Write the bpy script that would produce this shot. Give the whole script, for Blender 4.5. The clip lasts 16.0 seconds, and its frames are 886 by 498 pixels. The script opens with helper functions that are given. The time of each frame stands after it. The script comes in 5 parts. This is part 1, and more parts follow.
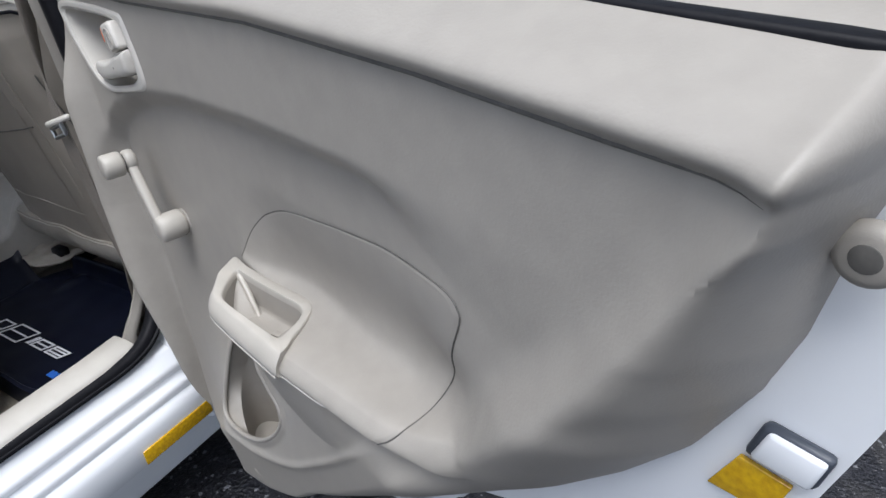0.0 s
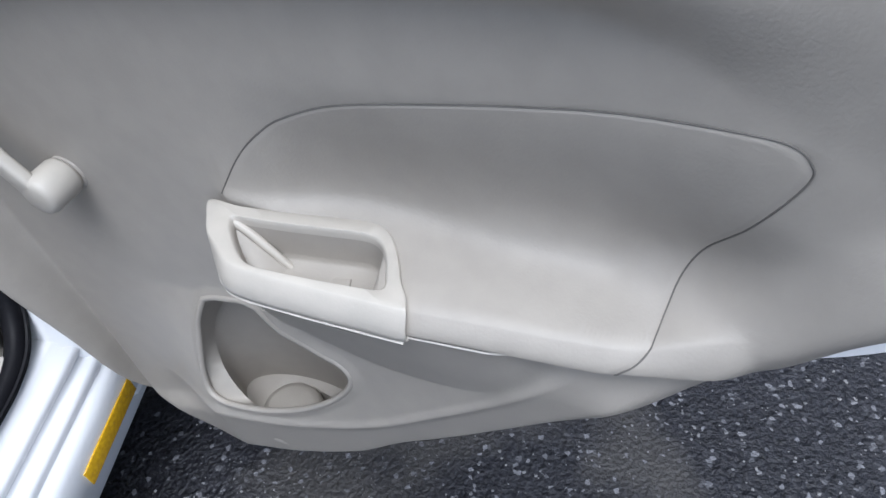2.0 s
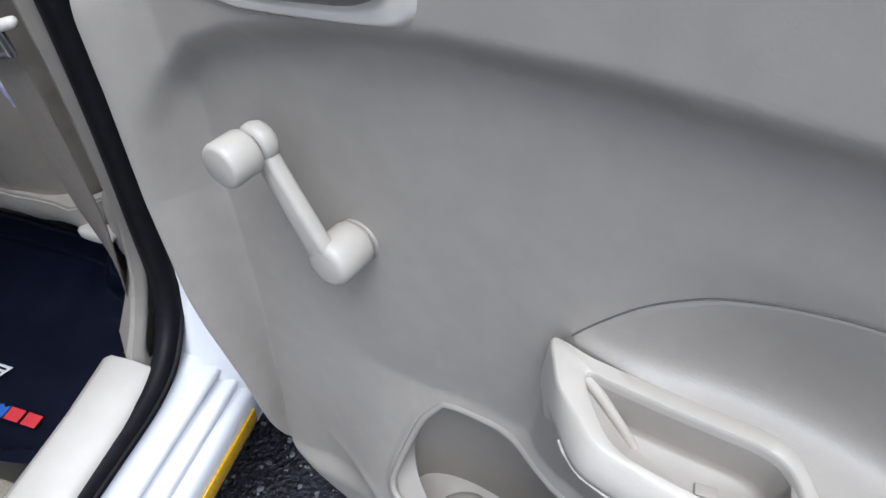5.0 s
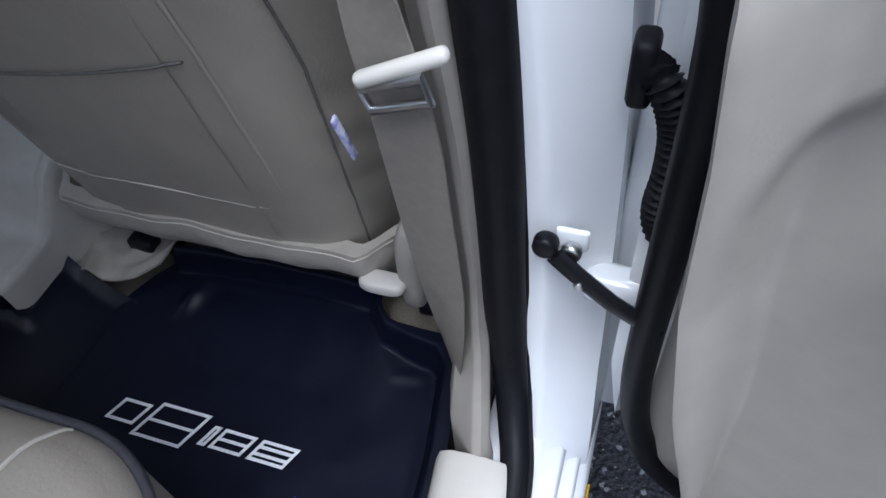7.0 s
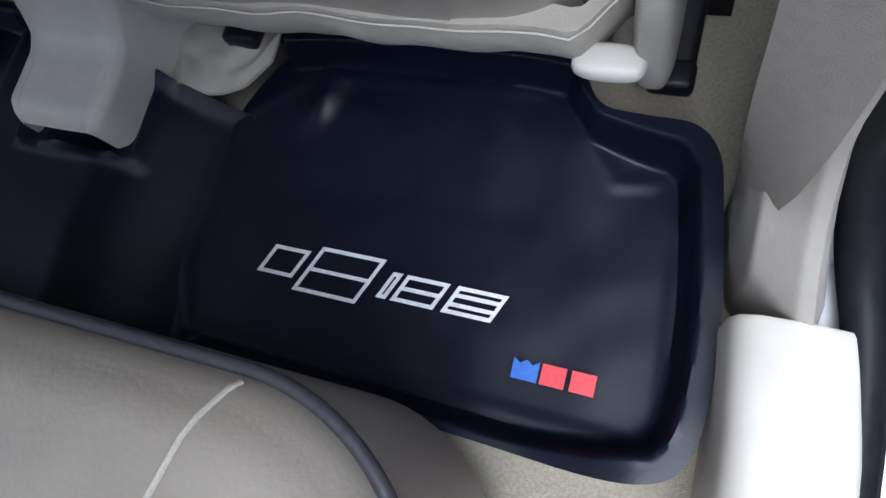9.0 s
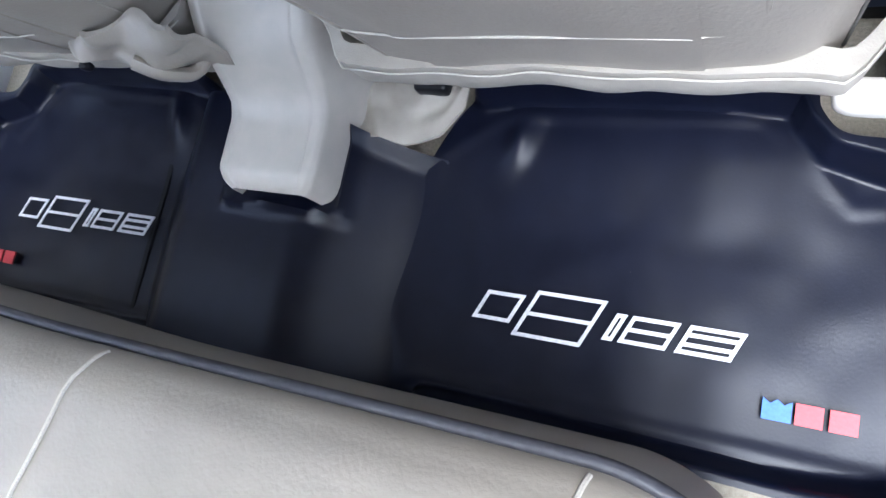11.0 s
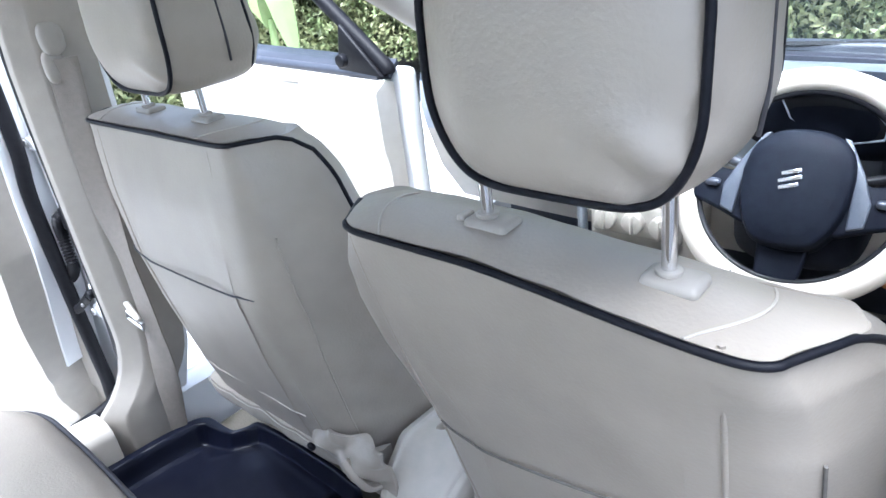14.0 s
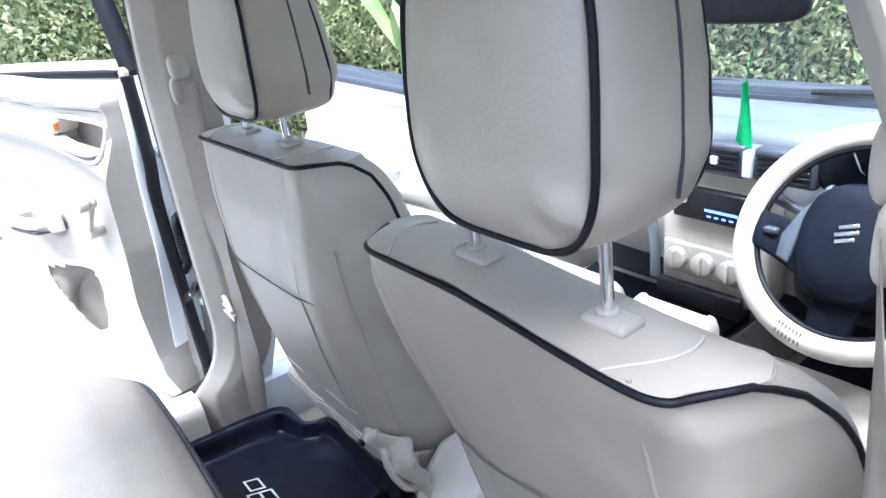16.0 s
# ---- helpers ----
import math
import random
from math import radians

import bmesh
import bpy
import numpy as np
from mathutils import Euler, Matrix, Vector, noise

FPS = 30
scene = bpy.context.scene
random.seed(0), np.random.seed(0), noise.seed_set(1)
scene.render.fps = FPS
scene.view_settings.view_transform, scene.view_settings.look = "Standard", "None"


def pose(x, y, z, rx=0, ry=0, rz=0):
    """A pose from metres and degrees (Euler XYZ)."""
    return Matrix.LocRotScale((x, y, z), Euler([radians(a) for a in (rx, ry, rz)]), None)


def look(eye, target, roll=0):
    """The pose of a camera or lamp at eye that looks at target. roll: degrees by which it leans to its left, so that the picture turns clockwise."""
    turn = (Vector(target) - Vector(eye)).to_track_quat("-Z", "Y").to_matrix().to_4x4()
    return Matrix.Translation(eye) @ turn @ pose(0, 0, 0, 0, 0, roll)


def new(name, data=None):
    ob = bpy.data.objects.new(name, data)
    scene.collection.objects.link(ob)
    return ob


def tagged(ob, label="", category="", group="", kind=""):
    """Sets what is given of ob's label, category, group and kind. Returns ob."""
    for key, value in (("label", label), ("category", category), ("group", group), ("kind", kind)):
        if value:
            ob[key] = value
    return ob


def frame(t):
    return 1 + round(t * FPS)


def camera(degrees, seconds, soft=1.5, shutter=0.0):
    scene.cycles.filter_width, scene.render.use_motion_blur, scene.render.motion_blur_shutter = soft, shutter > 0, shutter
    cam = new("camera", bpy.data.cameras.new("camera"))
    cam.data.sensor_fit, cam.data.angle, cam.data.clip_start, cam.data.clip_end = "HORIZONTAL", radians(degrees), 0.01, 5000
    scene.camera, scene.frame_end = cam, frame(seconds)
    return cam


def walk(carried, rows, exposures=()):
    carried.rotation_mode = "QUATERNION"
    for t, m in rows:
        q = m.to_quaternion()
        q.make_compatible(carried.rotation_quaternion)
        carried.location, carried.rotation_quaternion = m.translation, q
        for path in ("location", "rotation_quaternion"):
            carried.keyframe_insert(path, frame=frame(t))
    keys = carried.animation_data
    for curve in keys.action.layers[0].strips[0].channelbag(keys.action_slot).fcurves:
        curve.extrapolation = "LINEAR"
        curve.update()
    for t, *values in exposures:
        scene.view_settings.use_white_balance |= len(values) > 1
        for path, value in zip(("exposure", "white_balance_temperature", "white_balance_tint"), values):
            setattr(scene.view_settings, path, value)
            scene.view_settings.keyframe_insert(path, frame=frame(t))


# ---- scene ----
cam = camera(66.0, 16.0)
PATH = [
    (0, (1.743, -0.83, 1.206), (0.829, 0.612, 0.164), -2.8),
    (0.5, (1.575, -0.911, 1.205), (0.926, 0.587, 0.05), -4.3),
    (1, (1.508, -0.88, 1.165), (1.019, 0.574, -0.118), -7.5),
    (1.5, (1.444, -0.81, 1.162), (1.139, 0.574, -0.25), -6.8),
    (2, (1.416, -0.755, 1.142), (1.178, 0.583, -0.326), -7.4),
    (2.5, (1.363, -0.717, 1.129), (1.217, 0.585, -0.383), -5.9),
    (3, (1.311, -0.676, 1.099), (1.219, 0.583, -0.452), -4.2),
    (3.2, (1.304, -0.666, 1.079), (1.205, 0.579, -0.482), -3.8),
    (5.3, (1.127, -0.66, 1.161), (0.777, 0.712, -0.252), 6.0),
    (5.5, (1.106, -0.657, 1.172), (0.723, 0.716, -0.231), 5.4),
    (6, (1.021, -0.645, 1.17), (0.58, 0.73, -0.214), 2.6),
    (6.5, (0.907, -0.622, 1.15), (0.477, 0.704, -0.284), -2.0),
    (7, (0.791, -0.549, 1.056), (0.292, 0.639, -0.473), -6.7),
    (7.5, (0.715, -0.47, 0.964), (0.108, 0.466, -0.697), -17.4),
    (8, (0.667, -0.444, 0.915), (0.013, 0.309, -0.819), -26.2),
    (8.2, (0.654, -0.43, 0.905), (0.004, 0.23, -0.868), -29.9),
    (10.3, (0.5, -0.399, 0.928), (-0.107, -0.038, -0.944), -49.0),
    (10.5, (0.48, -0.4, 0.94), (-0.145, -0.034, -0.924), -49.5),
    (11, (0.465, -0.381, 0.968), (-0.332, -0.059, -0.837), -58.0),
    (11.5, (0.435, -0.395, 1.043), (-0.484, 0.05, -0.677), -52.0),
    (12, (0.467, -0.392, 1.028), (-0.767, 0.457, -0.297), -26.6),
    (12.3, (0.481, -0.412, 1.063), (-0.854, 0.530, -0.091), -18.1),
    (12.5, (0.454, -0.464, 1.088), (-0.835, 0.543, -0.064), -15.9),
    (13, (0.44, -0.544, 1.152), (-0.863, 0.664, 0.234), -7.5),
    (13.5, (0.503, -0.595, 1.211), (-0.769, 0.65, 0.298), -7.6),
    (14, (0.585, -0.606, 1.24), (-0.655, 0.694, 0.361), -7.7),
    (14.5, (0.637, -0.59, 1.257), (-0.591, 0.754, 0.428), -7.7),
    (15, (0.679, -0.567, 1.261), (-0.559, 0.78, 0.452), -6.9),
    (15.5, (0.695, -0.578, 1.27), (-0.601, 0.71, 0.458), -6.4),
    (16, (0.719, -0.572, 1.266), (-0.783, 0.491, 0.483), -7.4),
]
EXPOSURES = [(0, 0.78, 5900, 10), (1, 0.84, 5650, 10), (5.3, 1.0, 5650, 10), (6.5, 1.05, 5600, 10), (7, 1.0, 5450, 10), (8.2, 1.05, 5500, 10), (10.3, 2.6, 5500, 10), (11.5, 3.05, 5500, 10), (12.5, 3.45, 5500, 10), (13.0, 3.05, 5500, 10), (13.5, 2.9, 5500, 10), (14.5, 2.85, 5450, 10), (15.5, 2.65, 5400, 10), (16, 2.8, 5400, 10)]
walk(cam, [(t, look(eye, target, roll)) for t, eye, target, roll in PATH], EXPOSURES)

# ---- light: overcast daylight ----
world = bpy.data.worlds.new("sky")
scene.world = world
world.use_nodes = True
wn = world.node_tree
sky = wn.nodes.new("ShaderNodeTexSky")
sky.sky_type = 'NISHITA'
sky.sun_disc = False
sky.sun_elevation = radians(67)
sky.sun_rotation = radians(160)
sky.air_density, sky.dust_density, sky.ozone_density = 1.0, 3.0, 1.0
cloud = wn.nodes.new("ShaderNodeHueSaturation")
cloud.inputs["Saturation"].default_value = 0.55
wn.links.new(sky.outputs[0], cloud.inputs["Color"])
wn.links.new(cloud.outputs[0], wn.nodes["Background"].inputs[0])
wn.nodes["Background"].inputs[1].default_value = 0.10
sun_data = bpy.data.lights.new("sun", 'SUN')
sun_data.energy = 2.05
sun_data.angle = radians(42)
sun_data.color = (1.0, 0.97, 0.92)
sun = new("sun", sun_data)
sun.matrix_world = look((0, 0, 0), (-0.11, 0.29, -1.05))


# ---- materials ----
def material(name, colour, rough=0.5, metal=0.0, second=None, scale=60.0, bump=0.0, bump_scale=300.0, coat=0.0, stain=0.0, gloss=0.5):
    m = bpy.data.materials.new(name)
    m.use_nodes = True
    n, l = m.node_tree.nodes, m.node_tree.links
    b = n["Principled BSDF"]
    b.inputs["Roughness"].default_value = rough
    b.inputs["Metallic"].default_value = metal
    b.inputs["Coat Weight"].default_value = coat
    b.inputs["Specular IOR Level"].default_value = gloss
    tc = n.new("ShaderNodeTexCoord")
    if second:
        tex = n.new("ShaderNodeTexNoise")
        tex.inputs["Scale"].default_value = scale
        tex.inputs["Detail"].default_value = 6
        mix = n.new("ShaderNodeMix")
        mix.data_type = 'RGBA'
        mix.inputs[6].default_value = (*colour, 1)
        mix.inputs[7].default_value = (*second, 1)
        ramp = n.new("ShaderNodeMapRange")
        ramp.inputs[1].default_value, ramp.inputs[2].default_value = 0.35, 0.65
        l.new(tc.outputs["Object"], tex.inputs["Vector"])
        l.new(tex.outputs["Fac"], ramp.inputs[0])
        l.new(ramp.outputs[0], mix.inputs[0])
        last = mix.outputs[2]
        if stain:
            big = n.new("ShaderNodeTexNoise")
            big.inputs["Scale"].default_value = 3.5
            big.inputs["Detail"].default_value = 4
            mul = n.new("ShaderNodeMix")
            mul.data_type = 'RGBA'
            mul.blend_type = 'MULTIPLY'
            mul.inputs[7].default_value = (1 - stain, 1 - stain, 1 - stain, 1)
            l.new(tc.outputs["Object"], big.inputs["Vector"])
            l.new(big.outputs["Fac"], mul.inputs[0])
            l.new(last, mul.inputs[6])
            last = mul.outputs[2]
        l.new(last, b.inputs["Base Color"])
        rr = n.new("ShaderNodeMapRange")
        rr.inputs[3].default_value, rr.inputs[4].default_value = rough - 0.06, rough + 0.06
        l.new(tex.outputs["Fac"], rr.inputs[0])
        l.new(rr.outputs[0], b.inputs["Roughness"])
    else:
        b.inputs["Base Color"].default_value = (*colour, 1)
    if bump:
        bt = n.new("ShaderNodeTexNoise")
        bt.inputs["Scale"].default_value = bump_scale
        bt.inputs["Detail"].default_value = 3
        bn = n.new("ShaderNodeBump")
        bn.inputs["Strength"].default_value = bump
        bn.inputs["Distance"].default_value = 0.002
        l.new(tc.outputs["Object"], bt.inputs["Vector"])
        l.new(bt.outputs["Fac"], bn.inputs["Height"])
        l.new(bn.outputs[0], b.inputs["Normal"])
    return m


PLASTIC = material("beige grained plastic", (0.335, 0.308, 0.270), 0.5, second=(0.36, 0.331, 0.290), scale=40, bump=0.12, bump_scale=420, stain=0.12)
PLASTIC_LIGHT = material("light beige plastic", (0.52, 0.49, 0.44), 0.42, second=(0.55, 0.52, 0.47), scale=30, bump=0.06, bump_scale=500)
LEATHER = material("beige leatherette", (0.315, 0.280, 0.236), 0.4, second=(0.345, 0.307, 0.258), scale=18, bump=0.2, bump_scale=260, stain=0.16)
CREAM = material("cream cloth hem", (0.385, 0.352, 0.30), 0.75, second=(0.345, 0.315, 0.268), scale=50, bump=0.3, bump_scale=700)
WINDER = material("beige winder plastic", (0.44, 0.41, 0.36), 0.42, second=(0.48, 0.445, 0.39), scale=40, bump=0.08, bump_scale=500, stain=0.12)
# darkened beige that paints the shade in grooves, creases and recesses
GAP_SHADE = material("dark beige groove shade", (0.13, 0.122, 0.11), 0.7, second=(0.10, 0.094, 0.085), scale=120)
RIM = material("cream leatherette rim", (0.45, 0.415, 0.36), 0.5, second=(0.41, 0.375, 0.32), scale=40, bump=0.2, bump_scale=500, stain=0.15)
PIPING = material("black piping", (0.005, 0.006, 0.009), 0.45, second=(0.009, 0.009, 0.013), scale=200, bump=0.2, bump_scale=900, gloss=0.15)
GREY_PIPING = material("dark grey piping", (0.03, 0.03, 0.037), 0.5, second=(0.045, 0.045, 0.052), scale=200)
STITCH = material("cream stitching", (0.52, 0.485, 0.42), 0.7, second=(0.42, 0.39, 0.335), scale=900)
RUBBER = material("black rubber seal", (0.006, 0.006, 0.008), 0.5, second=(0.009, 0.009, 0.011), scale=80, bump=0.1, gloss=0.15)
PAINT = material("white car paint", (0.88, 0.89, 0.90), 0.2, second=(0.85, 0.86, 0.88), scale=8, coat=0.6)
MAT = material("dark navy rubber mat", (0.0043, 0.0056, 0.0138), 0.34, second=(0.0060, 0.0076, 0.018), scale=35, bump=0.06, bump_scale=350, stain=0.3, gloss=0.22)
WHITE_INK = material("white mat print", (0.75, 0.76, 0.78), 0.5, second=(0.6, 0.6, 0.63), scale=300)
RED_INK = material("red mat print", (0.62, 0.04, 0.05), 0.5, second=(0.5, 0.03, 0.04), scale=300)
BLUE_INK = material("blue mat print", (0.03, 0.13, 0.50), 0.5, second=(0.02, 0.10, 0.42), scale=300)
BLACK = material("black plastic", (0.006, 0.006, 0.008), 0.4, second=(0.009, 0.009, 0.011), scale=60, bump=0.1, gloss=0.18)
HUB = material("dark padded vinyl", (0.004, 0.005, 0.010), 0.6, second=(0.006, 0.008, 0.013), scale=60, bump=0.15, gloss=0.08)
NAVY = material("dark blue grey plastic", (0.03, 0.035, 0.05), 0.45, second=(0.04, 0.045, 0.06), scale=60, bump=0.1)
CHROME = material("chrome", (0.75, 0.75, 0.76), 0.12, 1.0)
STEEL = material("zinc steel", (0.6, 0.6, 0.6), 0.3, 1.0, second=(0.5, 0.5, 0.5), scale=80)
BELT = material("brown grey belt webbing", (0.205, 0.180, 0.155), 0.7, second=(0.23, 0.203, 0.176), scale=120, bump=0.4, bump_scale=1500)
YELLOW = material("yellow reflector", (0.75, 0.45, 0.0), 0.25, second=(0.55, 0.30, 0.0), scale=160, coat=0.8)
ORANGE = material("orange mark", (0.9, 0.16, 0.02), 0.4)
CARPET = material("beige carpet", (0.34, 0.305, 0.24), 0.95, second=(0.26, 0.23, 0.18), scale=300, bump=0.8, bump_scale=900)
DASH = material("grey dashboard", (0.075, 0.088, 0.102), 0.42, second=(0.09, 0.104, 0.118), scale=60, bump=0.15, bump_scale=500)
SILVER = material("silver grey plastic", (0.38, 0.42, 0.47), 0.32, second=(0.42, 0.46, 0.51), scale=30)
TRIM = material("satin grey plastic", (0.045, 0.052, 0.07), 0.42, second=(0.055, 0.063, 0.08), scale=40)
LABEL = material("white fabric label", (0.75, 0.75, 0.80), 0.7, second=(0.2, 0.2, 0.5), scale=150)
ASPHALT = material("asphalt", (0.006, 0.006, 0.009), 0.42, second=(0.032, 0.032, 0.039), scale=75, bump=1.0, bump_scale=120, stain=0.5, gloss=0.35)
an, al = ASPHALT.node_tree.nodes, ASPHALT.node_tree.links
cells = an.new("ShaderNodeTexVoronoi")
cells.inputs["Scale"].default_value = 130.0
chips = an.new("ShaderNodeValToRGB")
chips.color_ramp.elements[0].position, chips.color_ramp.elements[0].color = 0.94, (0, 0, 0, 1)
chips.color_ramp.elements[1].position, chips.color_ramp.elements[1].color = 0.985, (1, 1, 1, 1)
chip_mix = an.new("ShaderNodeMix")
chip_mix.data_type = 'RGBA'
chip_mix.inputs[7].default_value = (0.17, 0.17, 0.18, 1)
tarmac = an["Principled BSDF"].inputs["Base Color"].links[0].from_socket
sep = an.new("ShaderNodeSeparateColor")
coord = an.new("ShaderNodeTexCoord")
al.new(coord.outputs["Object"], cells.inputs["Vector"])
al.new(cells.outputs["Color"], sep.inputs[0])
al.new(sep.outputs[0], chips.inputs[0])
al.new(chips.outputs[0], chip_mix.inputs[0])
patch = an.new("ShaderNodeTexNoise")
patch.inputs["Scale"].default_value = 2.6
patch.inputs["Detail"].default_value = 5
edge_of = an.new("ShaderNodeMapRange")
edge_of.inputs[1].default_value, edge_of.inputs[2].default_value = 0.50, 0.60
edge_of.inputs[4].default_value = 0.65
dust = an.new("ShaderNodeMix")
dust.data_type = 'RGBA'
dust.inputs[7].default_value = (0.062, 0.058, 0.053, 1)
al.new(coord.outputs["Object"], patch.inputs["Vector"])
al.new(patch.outputs["Fac"], edge_of.inputs[0])
al.new(edge_of.outputs[0], dust.inputs[0])
al.new(tarmac, dust.inputs[6])
al.new(dust.outputs[2], chip_mix.inputs[6])
al.new(chip_mix.outputs[2], an["Principled BSDF"].inputs["Base Color"])
for node in an:
    if node.type == 'BUMP':
        node.inputs["Distance"].default_value = 0.008
STONE = material("asphalt grit", (0.24, 0.235, 0.23), 0.6, second=(0.14, 0.14, 0.145), scale=20)
HEATER = material("grey beige plastic", (0.20, 0.185, 0.165), 0.5, second=(0.23, 0.213, 0.19), scale=40, bump=0.08, bump_scale=500)
CONCRETE = material("pale concrete", (0.58, 0.57, 0.54), 0.8, second=(0.50, 0.49, 0.465), scale=25, bump=0.3, bump_scale=180, stain=0.25)
LEAF = material("hedge leaf", (0.12, 0.165, 0.06), 0.42, second=(0.33, 0.33, 0.17), scale=7.0)
LEAF_BIG = material("broad banana leaf", (0.20, 0.28, 0.11), 0.45, second=(0.27, 0.34, 0.15), scale=4.0)
BROWN = material("brown plastic", (0.24, 0.10, 0.04), 0.5, second=(0.20, 0.08, 0.035), scale=60)
GREEN = material("green pennant cloth", (0.0, 0.22, 0.06), 0.7, second=(0.0, 0.18, 0.05), scale=90)
GLASS = bpy.data.materials.new("clear glass")
GLASS.use_nodes = True
gb = GLASS.node_tree.nodes["Principled BSDF"]
gb.inputs["Transmission Weight"].default_value = 1.0
gb.inputs["Roughness"].default_value = 0.0
gb.inputs["IOR"].default_value = 1.1
gb.inputs["Base Color"].default_value = (0.93, 0.97, 0.95, 1)
GLOW = bpy.data.materials.new("lit display")
GLOW.use_nodes = True
eb = GLOW.node_tree.nodes["Principled BSDF"]
eb.inputs["Base Color"].default_value = (0.02, 0.05, 0.6, 1)
eb.inputs["Emission Color"].default_value = (0.08, 0.15, 1.0, 1)
eb.inputs["Emission Strength"].default_value = 1.5


# ---- geometry helpers ----
def smooth(a, b, x):
    x = min(1.0, max(0.0, (x - a) / (b - a)))
    return x * x * (3 - 2 * x)


def lin(table, x):
    if x <= table[0][0]:
        return table[0][1]
    for (a, p), (b, q) in zip(table, table[1:]):
        if x <= b:
            return p + (q - p) * (x - a) / (b - a)
    return table[-1][1]


def curve_at(pts, n):
    """A smooth line of n+1 points through pts."""
    pts = [Vector(p) for p in pts]
    out = []
    for i in range(n + 1):
        s = i / n * (len(pts) - 1)
        k = min(int(s), len(pts) - 2)
        f = s - k
        p0, p1, p2, p3 = pts[max(k - 1, 0)], pts[k], pts[k + 1], pts[min(k + 2, len(pts) - 1)]
        out.append(0.5 * ((2 * p1) + (p2 - p0) * f + (2 * p0 - 5 * p1 + 4 * p2 - p3) * f * f + (3 * p1 - p0 - 3 * p2 + p3) * f ** 3))
    return out


def part(name, bm, mat, parent=None, label="", flat=False):
    bmesh.ops.recalc_face_normals(bm, faces=bm.faces)
    me = bpy.data.meshes.new(name)
    bm.to_mesh(me)
    bm.free()
    me.materials.append(mat)
    if not flat:
        for p in me.polygons:
            p.use_smooth = True
        me.set_sharp_from_angle(angle=radians(50))
    ob = new(name, me)
    if parent:
        ob.parent = parent
        ob.matrix_parent_inverse = parent.matrix_basis.inverted()
    if label:
        ob["label"] = label
    return ob


def empty(name, at, label, category, group="", kind=""):
    ob = new(name)
    ob.location = at
    ob.empty_display_size = 0.05
    return tagged(ob, label, category, group, kind)


def grid(f, nu, nv, wrap=False, caps=False):
    """A sheet of nu x nv steps from f(s, t), s and t from 0 to 1; wrap: closed round s."""
    bm = bmesh.new()
    cols = nu if wrap else nu + 1
    vs = [[bm.verts.new(f(i / nu, j / nv)) for i in range(cols)] for j in range(nv + 1)]
    for j in range(nv):
        for i in range(nu):
            k = (i + 1) % cols
            bm.faces.new((vs[j][i], vs[j][k], vs[j + 1][k], vs[j + 1][i]))
    if caps:
        bm.faces.new(vs[0])
        bm.faces.new(vs[-1])
    return bm


def slab(f, back, nu, nv):
    """A closed solid between the sheets f(s, t) and back(s, t)."""
    bm = bmesh.new()
    a = [[bm.verts.new(f(i / nu, j / nv)) for i in range(nu + 1)] for j in range(nv + 1)]
    b = [[bm.verts.new(back(i / nu, j / nv)) for i in range(nu + 1)] for j in range(nv + 1)]
    for j in range(nv):
        for i in range(nu):
            bm.faces.new((a[j][i], a[j][i + 1], a[j + 1][i + 1], a[j + 1][i]))
            bm.faces.new((b[j][i], b[j + 1][i], b[j + 1][i + 1], b[j][i + 1]))
    ring = [(0, i) for i in range(nu)] + [(j, nu) for j in range(nv)] + [(nv, i) for i in range(nu, 0, -1)] + [(j, 0) for j in range(nv, 0, -1)]
    for p, q in zip(ring, ring[1:] + ring[:1]):
        bm.faces.new((a[p[0]][p[1]], b[p[0]][p[1]], b[q[0]][q[1]], a[q[0]][q[1]]))
    return bm


def tube(pts, r, seg=8, closed=False, flat=1.0):
    """A round rod of radius r along pts; r may be a list."""
    pts = [Vector(p) for p in pts]
    n = len(pts)
    bm = bmesh.new()
    rings = []
    side = None
    for i, p in enumerate(pts):
        a, b = pts[(i - 1) % n if closed else max(i - 1, 0)], pts[(i + 1) % n if closed else min(i + 1, n - 1)]
        d = (b - a).normalized()
        if side is None:
            side = d.cross(Vector((0, 0, 1)))
            if side.length < 0.15:
                side = d.cross(Vector((0, 1, 0)))
        side = (side - d * side.dot(d)).normalized()
        top = side.cross(d)
        rad = r[i] if isinstance(r, list) else r
        rings.append([bm.verts.new(p + side * rad * math.cos(k * 2 * math.pi / seg) + top * rad * flat * math.sin(k * 2 * math.pi / seg)) for k in range(seg)])
    for i in range(n if closed else n - 1):
        q = rings[(i + 1) % n]
        for k in range(seg):
            bm.faces.new((rings[i][k], rings[i][(k + 1) % seg], q[(k + 1) % seg], q[k]))
    if not closed:
        bm.faces.new(rings[0])
        bm.faces.new(rings[-1])
    return bm


def prism(outline, depth, m=None, bevel=0.0, seg=2):
    """A plate: the outline in x, y, from z 0 to depth, moved by m."""
    bm = bmesh.new()
    low = [bm.verts.new((x, y, 0)) for x, y in outline]
    face = bm.faces.new(low)
    got = bmesh.ops.extrude_face_region(bm, geom=[face])
    bmesh.ops.translate(bm, verts=[v for v in got["geom"] if isinstance(v, bmesh.types.BMVert)], vec=(0, 0, depth))
    if bevel:
        bmesh.ops.recalc_face_normals(bm, faces=bm.faces)
        edges = [ed for ed in bm.edges if len(ed.link_faces) == 2 and ed.calc_face_angle(0) > 0.6]
        bmesh.ops.bevel(bm, geom=edges, offset=bevel, segments=seg, affect='EDGES', profile=0.5, clamp_overlap=True)
    if m:
        bm.transform(m)
    return bm


